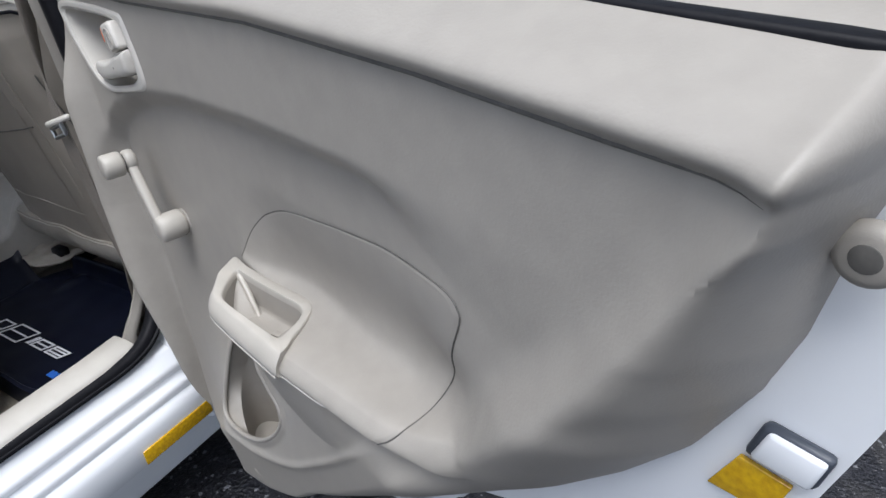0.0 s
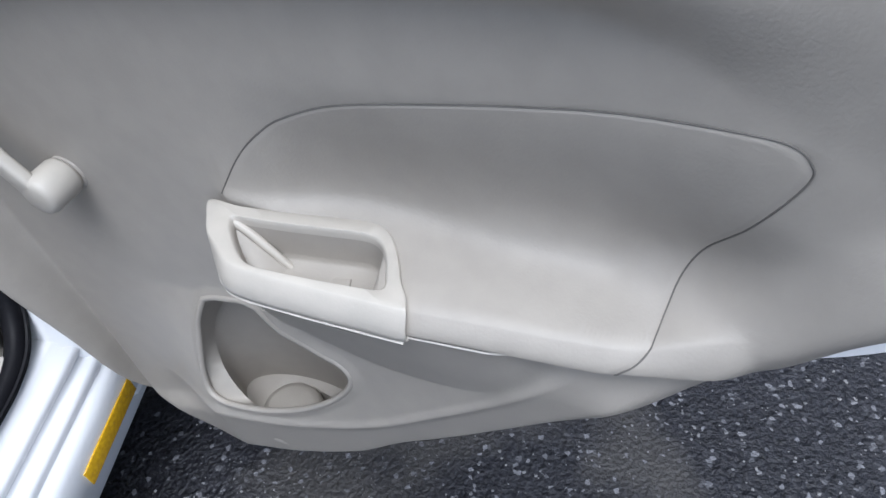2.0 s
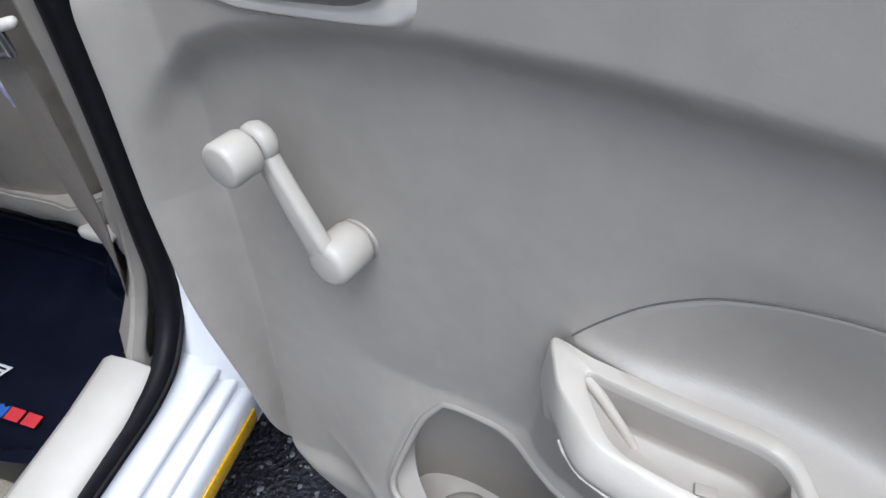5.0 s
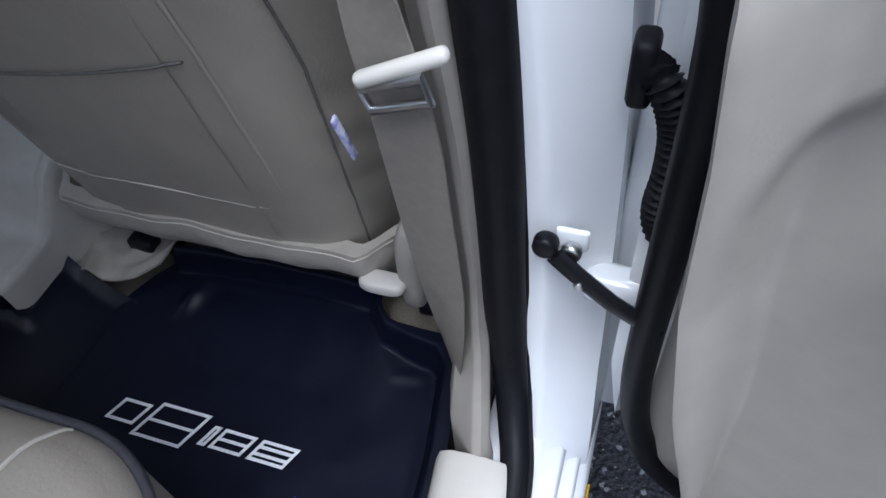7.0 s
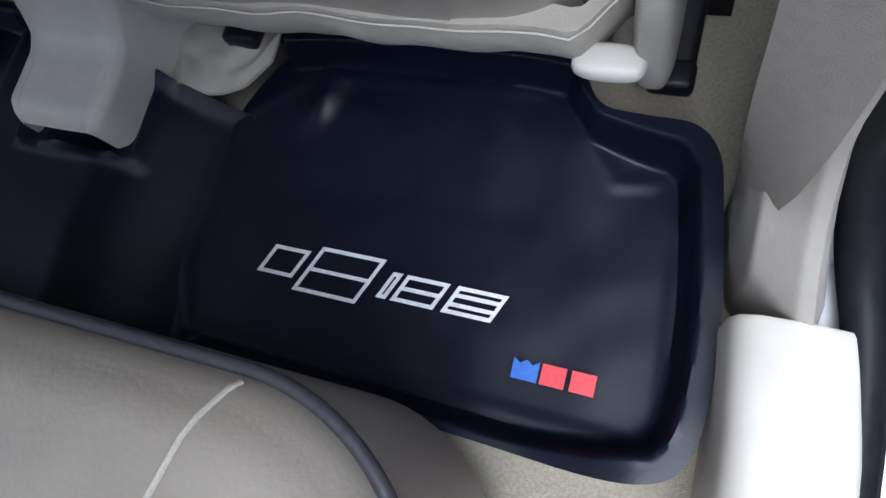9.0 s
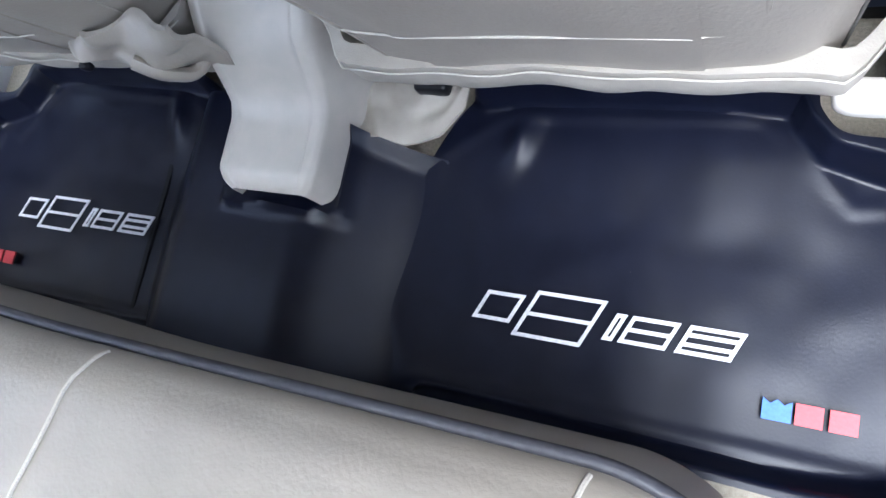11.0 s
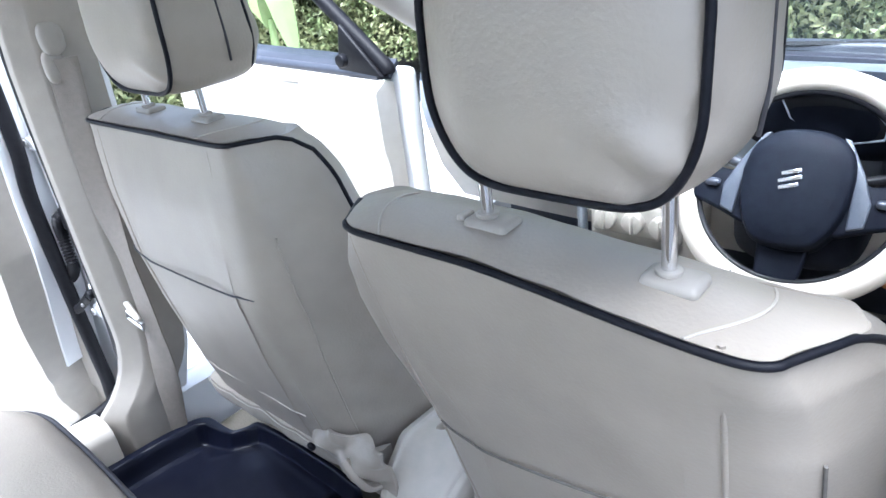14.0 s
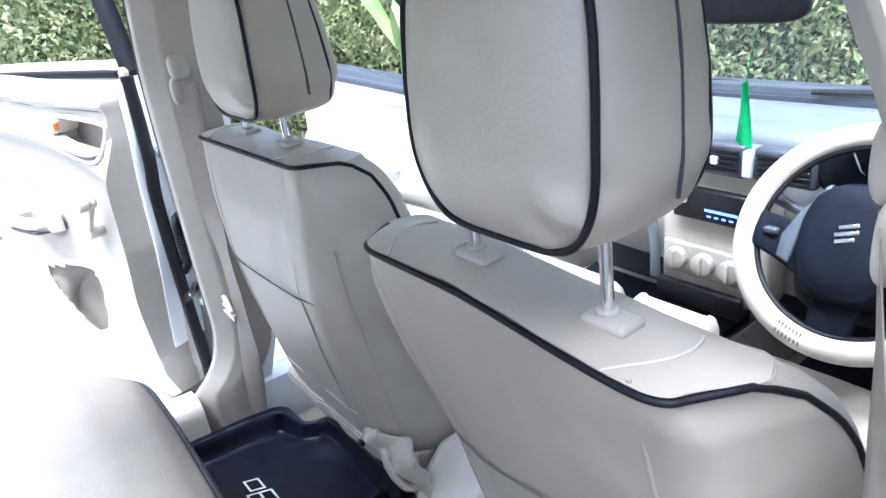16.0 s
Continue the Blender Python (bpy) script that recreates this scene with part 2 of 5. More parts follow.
def box(c, size, bevel=0.004, m=None, seg=2):
    x, y, z = (v / 2 for v in size)
    bm = prism([(-x, -y), (x, -y), (x, y), (-x, y)], size[2], None, bevel, seg)
    bm.transform(Matrix.Translation((0, 0, -z)))
    bm.transform((m or Matrix()) if m else Matrix.Translation(c))
    if m:
        bm.transform(Matrix.Translation(c))
    return bm


def pad(c, half, e=4.0, nu=32, nv=20, m=None):
    """A cushion: a rounded block with half sizes and roundness e."""
    def f(s, t):
        a, b = s * 2 * math.pi, (t - 0.5) * math.pi * 0.998
        p = lambda v: math.copysign(abs(v) ** (2 / e), v)
        v = Vector((half[0] * p(math.cos(b)) * p(math.cos(a)), half[1] * p(math.cos(b)) * p(math.sin(a)), half[2] * p(math.sin(b))))
        return Vector(c) + ((m @ v) if m else v)
    return grid(f, nu, nv, wrap=True, caps=True)


def disc(c, axis, r, h, seg=24, bevel=0.003):
    pts = [(r * math.cos(k * 2 * math.pi / seg), r * math.sin(k * 2 * math.pi / seg)) for k in range(seg)]
    turn = Vector(axis).to_track_quat('Z', 'Y').to_matrix().to_4x4()
    return prism(pts, h, Matrix.Translation(c) @ turn, bevel)


def merged(*bms):
    bm = bmesh.new()
    for b in bms:
        me = bpy.data.meshes.new("tmp")
        b.to_mesh(me)
        b.free()
        bm.from_mesh(me)
        bpy.data.meshes.remove(me)
    return bm


# ---- ground ----
def build_ground():
    bm = bmesh.new()
    ticks = [-400, -60, -12] + [-4 + 0.1 * i for i in range(81)] + [12, 60, 400]
    vs = [[bm.verts.new((x, y, 0.006 * noise.noise(Vector((x * 6, y * 6, 0))) if abs(x) < 5 and abs(y) < 5 else 0.0)) for x in ticks] for y in ticks]
    for j in range(len(ticks) - 1):
        for i in range(len(ticks) - 1):
            bm.faces.new((vs[j][i], vs[j][i + 1], vs[j + 1][i + 1], vs[j + 1][i]))
    tagged(part("ground", bm, ASPHALT), "worn grey asphalt with coarse grit", "ground", kind="structure")
    rnd = random.Random(3)
    bm = bmesh.new()
    for i in range(5200):
        x, y = rnd.uniform(0.75, 2.6), rnd.uniform(-0.6, 1.6)
        r = rnd.uniform(0.0012, 0.0042)
        z = 0.006 * noise.noise(Vector((x * 6, y * 6, 0))) + 0.0005
        base = [bm.verts.new((x + r * rnd.uniform(0.6, 1.3) * math.cos(a), y + r * rnd.uniform(0.6, 1.3) * math.sin(a), z - r * 0.4)) for a in (0, 1.3, 2.5, 3.8, 5.0)]
        top = bm.verts.new((x, y, z + r * 0.5))
        for a, b in zip(base, base[1:] + base[:1]):
            bm.faces.new((a, b, top))
    tagged(part("grit", bm, STONE, flat=True), "loose pale grit bedded in the asphalt", "grit", kind="stuff")

    # pale concrete apron on the far side of the car
    bm = bmesh.new()
    xs, ys = [-0.95 - 0.09 * i for i in range(60)], [-4.5 + 0.15 * j for j in range(51)]
    vs = [[bm.verts.new((x, y, 0.012 + 0.004 * noise.noise(Vector((x * 2, y * 2, 5))))) for x in xs] for y in ys]
    for j in range(len(ys) - 1):
        for i in range(len(xs) - 1):
            bm.faces.new((vs[j][i], vs[j + 1][i], vs[j + 1][i + 1], vs[j][i + 1]))
    tagged(part("pavement", bm, CONCRETE), "pale worn concrete apron beside the car", "pavement", kind="structure")


build_ground()


# ---- the car's doors: u along the door from its hinge, w the height, v out of the panel ----
car = empty("car", (0, 0, 0.0), "white saloon car with beige cabin and open doors", "car")
HINGE = Vector((0.72717, -0.24172, 0))
ALONG = Vector((0.95582, -0.29395, 0))
OUT = Vector((-0.29395, -0.95582, 0))
BOTTOM = [(0.088, 0.40), (0.10, 0.350), (0.13, 0.308), (0.17, 0.279), (0.20, 0.275), (0.25, 0.281), (0.30, 0.297), (0.35, 0.322), (0.40, 0.348), (0.45, 0.372), (0.50, 0.404), (0.55, 0.440), (0.60, 0.490), (0.65, 0.528), (0.70, 0.566), (0.75, 0.604), (0.80, 0.64), (0.86, 0.688), (0.917, 0.74), (0.965, 0.79), (1.005, 0.825), (1.05, 0.87), (1.10, 0.91)]
EDGE = ((0.088, 0.20), (0.30, 0.20), (0.585, 0.452), (0.69, 0.555), (0.80, 0.64), (0.86, 0.688), (0.917, 0.74), (0.965, 0.795), (1.005, 0.85), (1.035, 0.915), (1.05, 0.965), (1.06, 1.03), (1.071, 1.07), (1.078, 1.10), (1.085, 1.20), (0.60, 1.60), (0.088, 1.60))
ROLL = [(0.088, 0.50), (0.13, 0.395), (0.17, 0.340), (0.23, 0.325), (0.29, 0.334), (0.35, 0.352), (0.40, 0.374), (0.45, 0.398), (0.50, 0.431), (0.55, 0.468), (0.60, 0.522), (0.65, 0.566), (0.70, 0.614), (0.785, 0.703), (0.847, 0.758), (0.885, 0.796), (0.906, 0.822), (0.972, 0.900), (1.02, 0.972), (1.041, 1.022), (1.06, 1.066), (1.08, 1.14)]
FLANGE = [(0.20, 0.33), (0.30, 0.40), (0.45, 0.47), (0.547, 0.535), (0.637, 0.612), (0.694, 0.672), (0.75, 0.722), (0.79, 0.757), (0.84, 0.778), (0.885, 0.806), (0.906, 0.830), (0.972, 0.908), (1.02, 0.977), (1.041, 1.026), (1.06, 1.068)]
INSERT = ((0.466, 0.777), (0.480, 0.803), (0.503, 0.836), (0.525, 0.858), (0.549, 0.875), (0.597, 0.896), (0.674, 0.9125), (0.74, 0.9225), (0.795, 0.930), (0.833, 0.9335), (0.850, 0.932), (0.859, 0.925), (0.861, 0.913), (0.846, 0.876), (0.829, 0.838), (0.818, 0.808), (0.813, 0.790), (0.806, 0.779), (0.798, 0.772), (0.786, 0.767), (0.74, 0.767), (0.68, 0.767), (0.62, 0.767), (0.56, 0.767), (0.50, 0.767))
POCKET = ((0.387, 0.631), (0.372, 0.600), (0.364, 0.560), (0.358, 0.520), (0.358, 0.500), (0.366, 0.487), (0.385, 0.484), (0.420, 0.493), (0.453, 0.507), (0.490, 0.531), (0.525, 0.561), (0.552, 0.590), (0.570, 0.617), (0.574, 0.634), (0.565, 0.647), (0.540, 0.651), (0.500, 0.652), (0.450, 0.648), (0.420, 0.642), (0.400, 0.637))
# lower bin: its lip, and the line where it meets the armrest's underside
LIP_W = [(0.20, 0.435), (0.24, 0.435), (0.30, 0.440), (0.36, 0.456), (0.40, 0.468), (0.45, 0.486), (0.50, 0.511), (0.55, 0.540), (0.60, 0.575), (0.65, 0.620), (0.70, 0.667), (0.75, 0.718), (0.80, 0.764)]
FOLD_W = [(0.24, 0.61), (0.40, 0.640), (0.45, 0.652), (0.50, 0.664), (0.55, 0.670), (0.60, 0.669), (0.65, 0.674), (0.70, 0.690), (0.75, 0.732), (0.80, 0.766)]
FOLD_V = [(0.24, -0.004), (0.44, -0.004), (0.46, 0.0), (0.48, 0.010), (0.50, 0.018), (0.55, 0.028), (0.60, 0.034), (0.70, 0.043), (0.75, 0.047), (0.80, 0.048)]


# rounded out between their knots
BOTTOM, ROLL, LIP_W, FOLD_W = ([(p.x, p.y) for p in curve_at([(u, w, 0) for u, w in table], 60)] for table in (BOTTOM, ROLL, LIP_W, FOLD_W))
HANDLE = ((0.102, 1.030), (0.108, 1.010), (0.120, 0.993), (0.142, 0.974), (0.165, 0.957), (0.190, 0.948), (0.224, 0.946), (0.26, 0.951), (0.293, 0.959), (0.322, 0.966), (0.340, 0.973), (0.348, 0.981), (0.349, 0.992), (0.345, 1.008), (0.336, 1.028), (0.326, 1.048), (0.27, 1.048), (0.20, 1.044), (0.13, 1.038))


def front_edge(w):
    return lin([(0.3, 0.072), (0.40, 0.072), (0.46, 0.071), (0.52, 0.062), (0.57, 0.053), (0.65, 0.036), (0.75, 0.020), (0.85, 0.014), (0.92, 0.006), (1.0, -0.010), (1.2, -0.025)], w)


def lip(u):
    return lin([(0.110, 0.77), (0.116, 0.806), (0.130, 0.845), (0.168, 0.882), (0.22, 0.911), (0.294, 0.938), (0.368, 0.956), (0.46, 0.970), (0.6, 0.982), (0.75, 0.988), (1.1, 0.985)], u)


def crease_w(u):
    return lin([(0.1, 1.060), (0.35, 1.067), (0.63, 1.086), (0.84, 1.087), (1.04, 1.081), (1.1, 1.079)], u)


def poly_dist(p, poly):
    """Signed distance from the outline: above 0 inside."""
    hit, best = False, 9.0
    for (x1, y1), (x2, y2) in zip(poly, poly[1:] + poly[:1]):
        if (y1 > p[1]) != (y2 > p[1]) and p[0] < (x2 - x1) * (p[1] - y1) / (y2 - y1) + x1:
            hit = not hit
        k = ((p[0] - x1) * (x2 - x1) + (p[1] - y1) * (y2 - y1)) / ((x2 - x1) ** 2 + (y2 - y1) ** 2)
        k = min(1, max(0, k))
        best = min(best, math.hypot(p[0] - x1 - k * (x2 - x1), p[1] - y1 - k * (y2 - y1)))
    return best if hit else -best


def relief(u, w):
    """How far the door panel stands out at u, w."""
    top, cr = lip(u), crease_w(u)
    far = smooth(0.72, 1.02, u)
    band = smooth(top - 0.010 - 0.10 * far, top + 0.020, w)
    border = smooth(0.142 + 0.02 * smooth(0.80, 0.60, w), 0.100, u)
    v = -0.004 + 0.021 * (1 - (1 - band) * (1 - border)) + 0.036 * border * smooth(1.02, 0.90, w) * (0.30 + 0.70 * smooth(0.42, 0.66, w)) + 0.006 * far * (1 - band)
    v += 0.010 * smooth(cr - 0.001, cr + 0.010, w) - 0.066 * smooth(cr + 0.012, cr + 0.054, w)
    d = poly_dist((u + front_edge(w) * (1 - smooth(0.088, 0.19, u)), w), HANDLE) if 0.08 < u < 0.36 and w > 0.93 else -1.0
    if d > -0.004:
        v -= 0.060 * smooth(-0.002, 0.004, d)
    # hollow wall above the armrest
    v -= 0.024 * smooth(0.925, 0.80, w) * smooth(0.47, 0.60, u) * smooth(0.90, 0.80, u) * smooth(0.70, 0.76, w)
    # lower flange, rising behind the armrest along the rear edge
    line = lin(FLANGE, u)
    out = lin([(0.15, 0.0), (0.33, 0.026), (0.70, 0.029), (0.79, 0.046), (0.84, 0.036), (0.90, 0.028), (1.0, 0.020), (1.06, 0.014)], u)
    k = smooth(0.73, 0.81, u)
    rise = (1 - k) * smooth(line + 0.02, line - 0.018, w) + k * smooth(line + 0.075 + 0.03 * smooth(0.8, 0.95, u), line - 0.008, w) ** 1.8
    v += out * rise
    v += 0.012 * smooth(0.74, 0.86, u) * (1 - band) * smooth(0.80, 0.88, w)
    # bin below the armrest: a ledge down to its lip, and the band under it
    lip_w, fold_w, fold_v = lin(LIP_W, u), lin(FOLD_W, u), lin(FOLD_V, u)
    lip_v = lin([(0.24, 0.012), (0.30, 0.026), (0.36, 0.040), (0.70, 0.042), (0.80, 0.047)], u)
    k = smooth(0.20, 0.37, u) * (1 - smooth(0.71, 0.86, u))
    if k and w < fold_w:
        f = (fold_w - w) / (fold_w - lip_w)
        low = fold_v + (lip_v - fold_v) * f if f < 1 else lip_v - 0.014 * (lip_w - w) / (lip_w - lin(BOTTOM, u))
        low += 0.0025 * math.exp(-((w - lip_w) / 0.006) ** 2)
        v += (low - v) * k
    elif 0.455 < u < 0.86 and w < (0.748 if u < 0.64 else 0.768):
        e = lin([(0.466, 0.0), (0.484, 0.030), (0.505, 0.058), (0.52, 0.063), (0.60, 0.065), (0.66, 0.060), (0.787, 0.0485), (0.84, 0.036), (0.90, 0.020)], u)
        low = fold_v + (e - fold_v) * (max(0.0, w - fold_w) / (0.768 - fold_w)) ** 0.9
        v += (low - v) * smooth(0.455, 0.478, u) * (1 - smooth(0.71, 0.86, u))
    # armrest: shelf, rounded front edge, underside
    if 0.465 < u < 0.90:
        edge = lin([(0.60, 0.066), (0.787, 0.0485), (0.84, 0.036), (0.90, 0.020)], u)
        zs = lin([(0.81, 0.785), (0.86, 0.800), (0.90, 0.83)], u)
        soft = lin([(0.62, 0.034), (0.72, 0.022), (0.84, 0.018)], u)
        if w >= zs:
            mix = 0.04 + 0.20 * smooth(0.62, 0.73, u)
            g = (1 - mix) * math.exp(-(w - zs) / 0.0036) + mix * math.exp(-(w - zs) / soft)
            a = v + (edge - 0.011 - v) * g
        elif w >= 0.768:
            a = edge - 0.011 * ((w - 0.768) / (zs - 0.768)) ** 2
        else:
            a = v
        # behind the grip's well only the back of the shelf stands
        cap = lin([(0.46, 0.0), (0.50, 0.0005), (0.53, 0.0005), (0.575, -0.002), (0.600, -0.006), (0.612, -0.003), (0.622, 0.006), (0.632, 0.024)], u)
        if w >= 0.768:
            v += (max(v, min(a, cap)) - v) * smooth(0.466, 0.482, u) * smooth(0.90, 0.86, u)
        v = v + (max(v, a) - v) * smooth(0.618, 0.630, u) * smooth(0.90, 0.86, u)
    if 0.33 < u < 0.60 and 0.45 < w < 0.68:
        v += 0.003 * smooth(-0.012, -0.002, poly_dist((u, w), POCKET))
    low = lin(BOTTOM, u)
    q, d = (w - low) / (lin(ROLL, u) - low), 1.0
    if u > 0.74:
        d = poly_dist((u, w), EDGE)
        k = smooth(0.78, 0.88, u)
        q = (1 - k) * q + k * d / lin([(0.5, 0.060), (0.75, 0.070), (0.90, 0.072), (0.96, 0.058), (1.02, 0.034), (1.06, 0.018)], w)
        d = d if u > 0.86 else 1.0
    q = min(1.0, max(0.0, q))
    # rounded below the bin, a flatter turned-under face behind the armrest
    bow = 0.8 * (1 - math.sqrt(max(0.0, 1 - (1 - q) ** 2))) + 0.2 * (1 - q) ** 1.4
    v += (-0.058 - v) * (bow + 0.8 * ((1 - q) ** 1.75 - bow) * smooth(0.68, 0.86, u))
    if d < 0:
        v = -0.058 - 0.03 * smooth(0.0, 0.006, -d)
    q = min(1.0, max(0.0, (u - 0.088) / 0.014))
    v += (-0.050 - v) * (1 - math.sqrt(max(0.0, 1 - (1 - q) ** 2)))
    return v


def build_door(side, label):
    """side 1: the open rear door beside the camera; -1: its mirror image across the car."""
    flip = Matrix.Diagonal((side, 1, 1, 1))

    def at(u, w, v):
        return flip @ (HINGE + ALONG * u + OUT * v + Vector((0, 0, w)))

    frame_m = flip @ Matrix(((ALONG.x, 0, OUT.x, HINGE.x), (ALONG.y, 0, OUT.y, HINGE.y), (0, 1, 0, 0), (0, 0, 0, 1)))

    # thin raised lip of the pocket
    if side > 0:
        mouth = curve_at([(*p, 0) for p in POCKET + POCKET[:1]], 120)[:-1]
        mouth = [(p.x + (0.46 - p.x) * 0.012, p.y + (0.57 - p.y) * 0.012) for p in mouth]
    # columns close together round the pocket, rows round the armrest
    cols = [0.088, 0.0885, 0.0895, 0.091, 0.093, 0.096, 0.100, 0.106, 0.113] + [0.12 + 0.004 * i for i in range(40)] + [0.28 + 0.0028 * i for i in range(101)] + [0.5645 + 0.0052 * i for i in range(93)] + [1.046 + 0.0024 * i for i in range(19)]

    def panel(s, t):
        x = s * (len(cols) - 1)
        i = min(int(x), len(cols) - 2)
        u = cols[i] + (cols[i + 1] - cols[i]) * (x - i)
        b0 = lin(BOTTOM, u)
        b1 = max(b0 + 0.03, 0.738)
        b2 = max(b1 + 0.03, 0.826)
        w = b0 + (b1 - b0) * t / 0.34 if t < 0.34 else b1 + (b2 - b1) * (t - 0.34) / 0.30 if t < 0.64 else b2 + (1.128 - b2) * (t - 0.64) / 0.36
        v = relief(u, w)
        if side > 0 and 0.46 < u < 0.87 and 0.76 < w < 0.93:
            d = smooth(0.0, 0.008, poly_dist((u, w), INSERT))
            v, w2 = v - 0.005 * d, w - 0.003 * d
        else:
            w2 = w
        return at(u + front_edge(w) * (1 - smooth(0.088, 0.19, u)), w2, v)

    n = (len(cols) - 1, 230) if side > 0 else (90, 90)
    bm = slab(panel, lambda s, t: at(0.10 + 0.98 * s, lin(BOTTOM, 0.10 + 0.98 * s) + 0.004 + (1.14 - lin(BOTTOM, 0.10 + 0.98 * s)) * t, -0.058 - 0.047 * smooth(0.0, 0.10, s) + 0.015 * smooth(0.5, 0.65, s)), *n)
    # the mouth of the pocket is open
    mouth_faces = []
    for face in bm.faces:
        q = flip @ face.calc_center_median() - HINGE
        u, w = q.dot(ALONG), q.z
        if q.dot(OUT) > -0.03 and 0.35 < u < 0.58 and 0.47 < w < 0.66 and poly_dist((u, w), POCKET) > 0.0022:
            mouth_faces.append(face)
    bmesh.ops.delete(bm, geom=mouth_faces, context='FACES')
    door = part("door", bm, PLASTIC, car, label)
    rim_line = curve_at([(*p, 0) for p in POCKET + POCKET[:1]], 120)[:-1]

    def bin_wall(s, t):
        """From the mouth down to a rounded floor inside the door."""
        p = rim_line[round(s * 120) % 120]
        a = math.atan2(0.565 - p.y, (p.x - 0.462) * 0.8)
        top = Vector((p.x, p.y, relief(p.x, p.y) - 0.001))
        mid = Vector((0.460 + 0.101 * math.cos(a), 0.545 - 0.075 * math.sin(a), -0.012 + 0.042 * math.sin(a)))
        low = Vector((0.444 + 0.084 * math.cos(a), 0.428, -0.016 + 0.034 * math.sin(a)))
        shelf = Vector((0.440 + 0.046 * math.cos(a), 0.424, -0.016 + 0.024 * math.sin(a)))
        foot = Vector((0.440 + 0.042 * math.cos(a), 0.398, -0.016 + 0.022 * math.sin(a)))
        if t < 0.12:
            q = top + Vector((0, -0.003, -0.004)) * (t / 0.12)
        elif t < 0.45:
            q = (top + Vector((0, -0.003, -0.004))).lerp(mid, smooth(0.12, 0.45, t))
        elif t < 0.75:
            q = mid.lerp(low, (t - 0.45) / 0.30)
        elif t < 0.82:
            q = low.lerp(shelf, (t - 0.75) / 0.07)
        elif t < 0.93:
            q = shelf.lerp(foot, (t - 0.82) / 0.11)
        else:
            q = foot.lerp(Vector((0.44, 0.395, -0.016)), (t - 0.93) / 0.07)
        return at(q.x, q.y, q.z)
    part("pocket_bin", grid(bin_wall, 120, 40, wrap=True), PLASTIC, door)

    # painted shell behind the trim
    def shell_low(u):
        return lin([(0.05, 0.50), (0.07, 0.38), (0.12, 0.30), (0.35, 0.285), (0.55, 0.352), (0.62, 0.385), (0.68, 0.44), (0.735, 0.53), (0.78, 0.60), (0.85, 0.64), (0.9, 0.662), (0.95, 0.692), (1.0, 0.732), (1.05, 0.785), (1.075, 0.825), (1.095, 0.90), (1.14, 1.10)], u)

    def shell(v, grow, front=False):
        def f(s, t):
            u = 0.055 - grow + (1.075 + 2 * grow) * s
            b = shell_low(u) - grow
            w = b + (1.13 - b) * t
            return at(u, w, v - 0.038 * smooth(0.72, 0.60, u) * (1 - smooth(0.085, 0.07, u)) if front else v)
        return f
    part("shell", slab(shell(-0.072, 0, True), shell(-0.15, 0), 70, 40), PAINT, door, "white painted steel door shell")
    def hinge_end(back):
        def f(s, t):
            w = 0.47 + 0.64 * t
            return at(0.083 + front_edge(w) + back, w, -0.10 + 0.086 * s)
        return f
    part("hinge_end", slab(hinge_end(0.0), hinge_end(0.006), 8, 40), PAINT, door, "white painted hinge end of the door")
    part("outer_skin", slab(shell(-0.152, 0.015), shell(-0.175, 0.015), 40, 20), PAINT, door)
    seal = [at(0.064, 1.12, -0.04), at(0.070, 0.95, -0.04), at(0.085, 0.85, -0.038), at(0.087, 0.65, -0.038), at(0.090, 0.50, -0.042), at(0.106, 0.40, -0.052), at(0.15, 0.322, -0.062), at(0.30, 0.293, -0.066), at(0.42, 0.315, -0.066), at(0.55, 0.40, -0.066), at(0.72, 0.575, -0.068)]
    part("door_seal", tube(curve_at(seal, 90), 0.0135, 10), RUBBER, door, "black rubber door seal")
    part("window_seal", prism([(0.09, 1.118), (1.085, 1.118), (1.085, 1.132), (0.09, 1.132)], 0.022, frame_m @ Matrix.Translation((0, 0, -0.055)), 0.003), RUBBER, door)
    fr = [at(0.09, 1.12, -0.07), at(0.18, 1.36, -0.09), at(0.29, 1.44, -0.11), at(0.75, 1.46, -0.12), at(0.98, 1.36, -0.11), at(1.09, 1.13, -0.08)]
    part("window_frame", tube(curve_at(fr, 40), 0.022, 8), RUBBER, door)
    glass = part("window_glass", prism([(0.10, 1.15), (1.07, 1.15), (0.97, 1.35), (0.75, 1.45), (0.29, 1.43), (0.19, 1.35)], 0.004, frame_m @ Matrix.Translation((0, 0, -0.09))), GLASS, door)
    glass.visible_shadow = False
    # dark line below the padded top: the crease's shade as colour
    crease = [at(0.10 + 0.965 * i / 80, crease_w(0.10 + 0.965 * i / 80), relief(0.10 + 0.965 * i / 80, crease_w(0.10 + 0.965 * i / 80) - 0.004) + 0.0008) for i in range(80)]
    part("crease", tube(crease, [0.0016 * min(1.0, (79.5 - i) / 8) for i in range(80)], 6), GAP_SHADE, door)

    # insert with the armrest's shelf
    ring = curve_at([(*p, 0) for p in INSERT + INSERT[:1]], 200)[:-1]
    core = Vector((0.70, 0.838, 0))

    def insert(s, t):
        p = ring[round(s * 200) % 200]
        q = core + (p - core) * min(1.0, max(0.0005, t * 1.03))
        drop = 0.004 if t > 0.99 else 0.0008 if t > 0.965 else 0.0
        return at(q.x, q.y + 0.0008 - drop * 0.3, relief(q.x, q.y) + 0.0014 - drop)
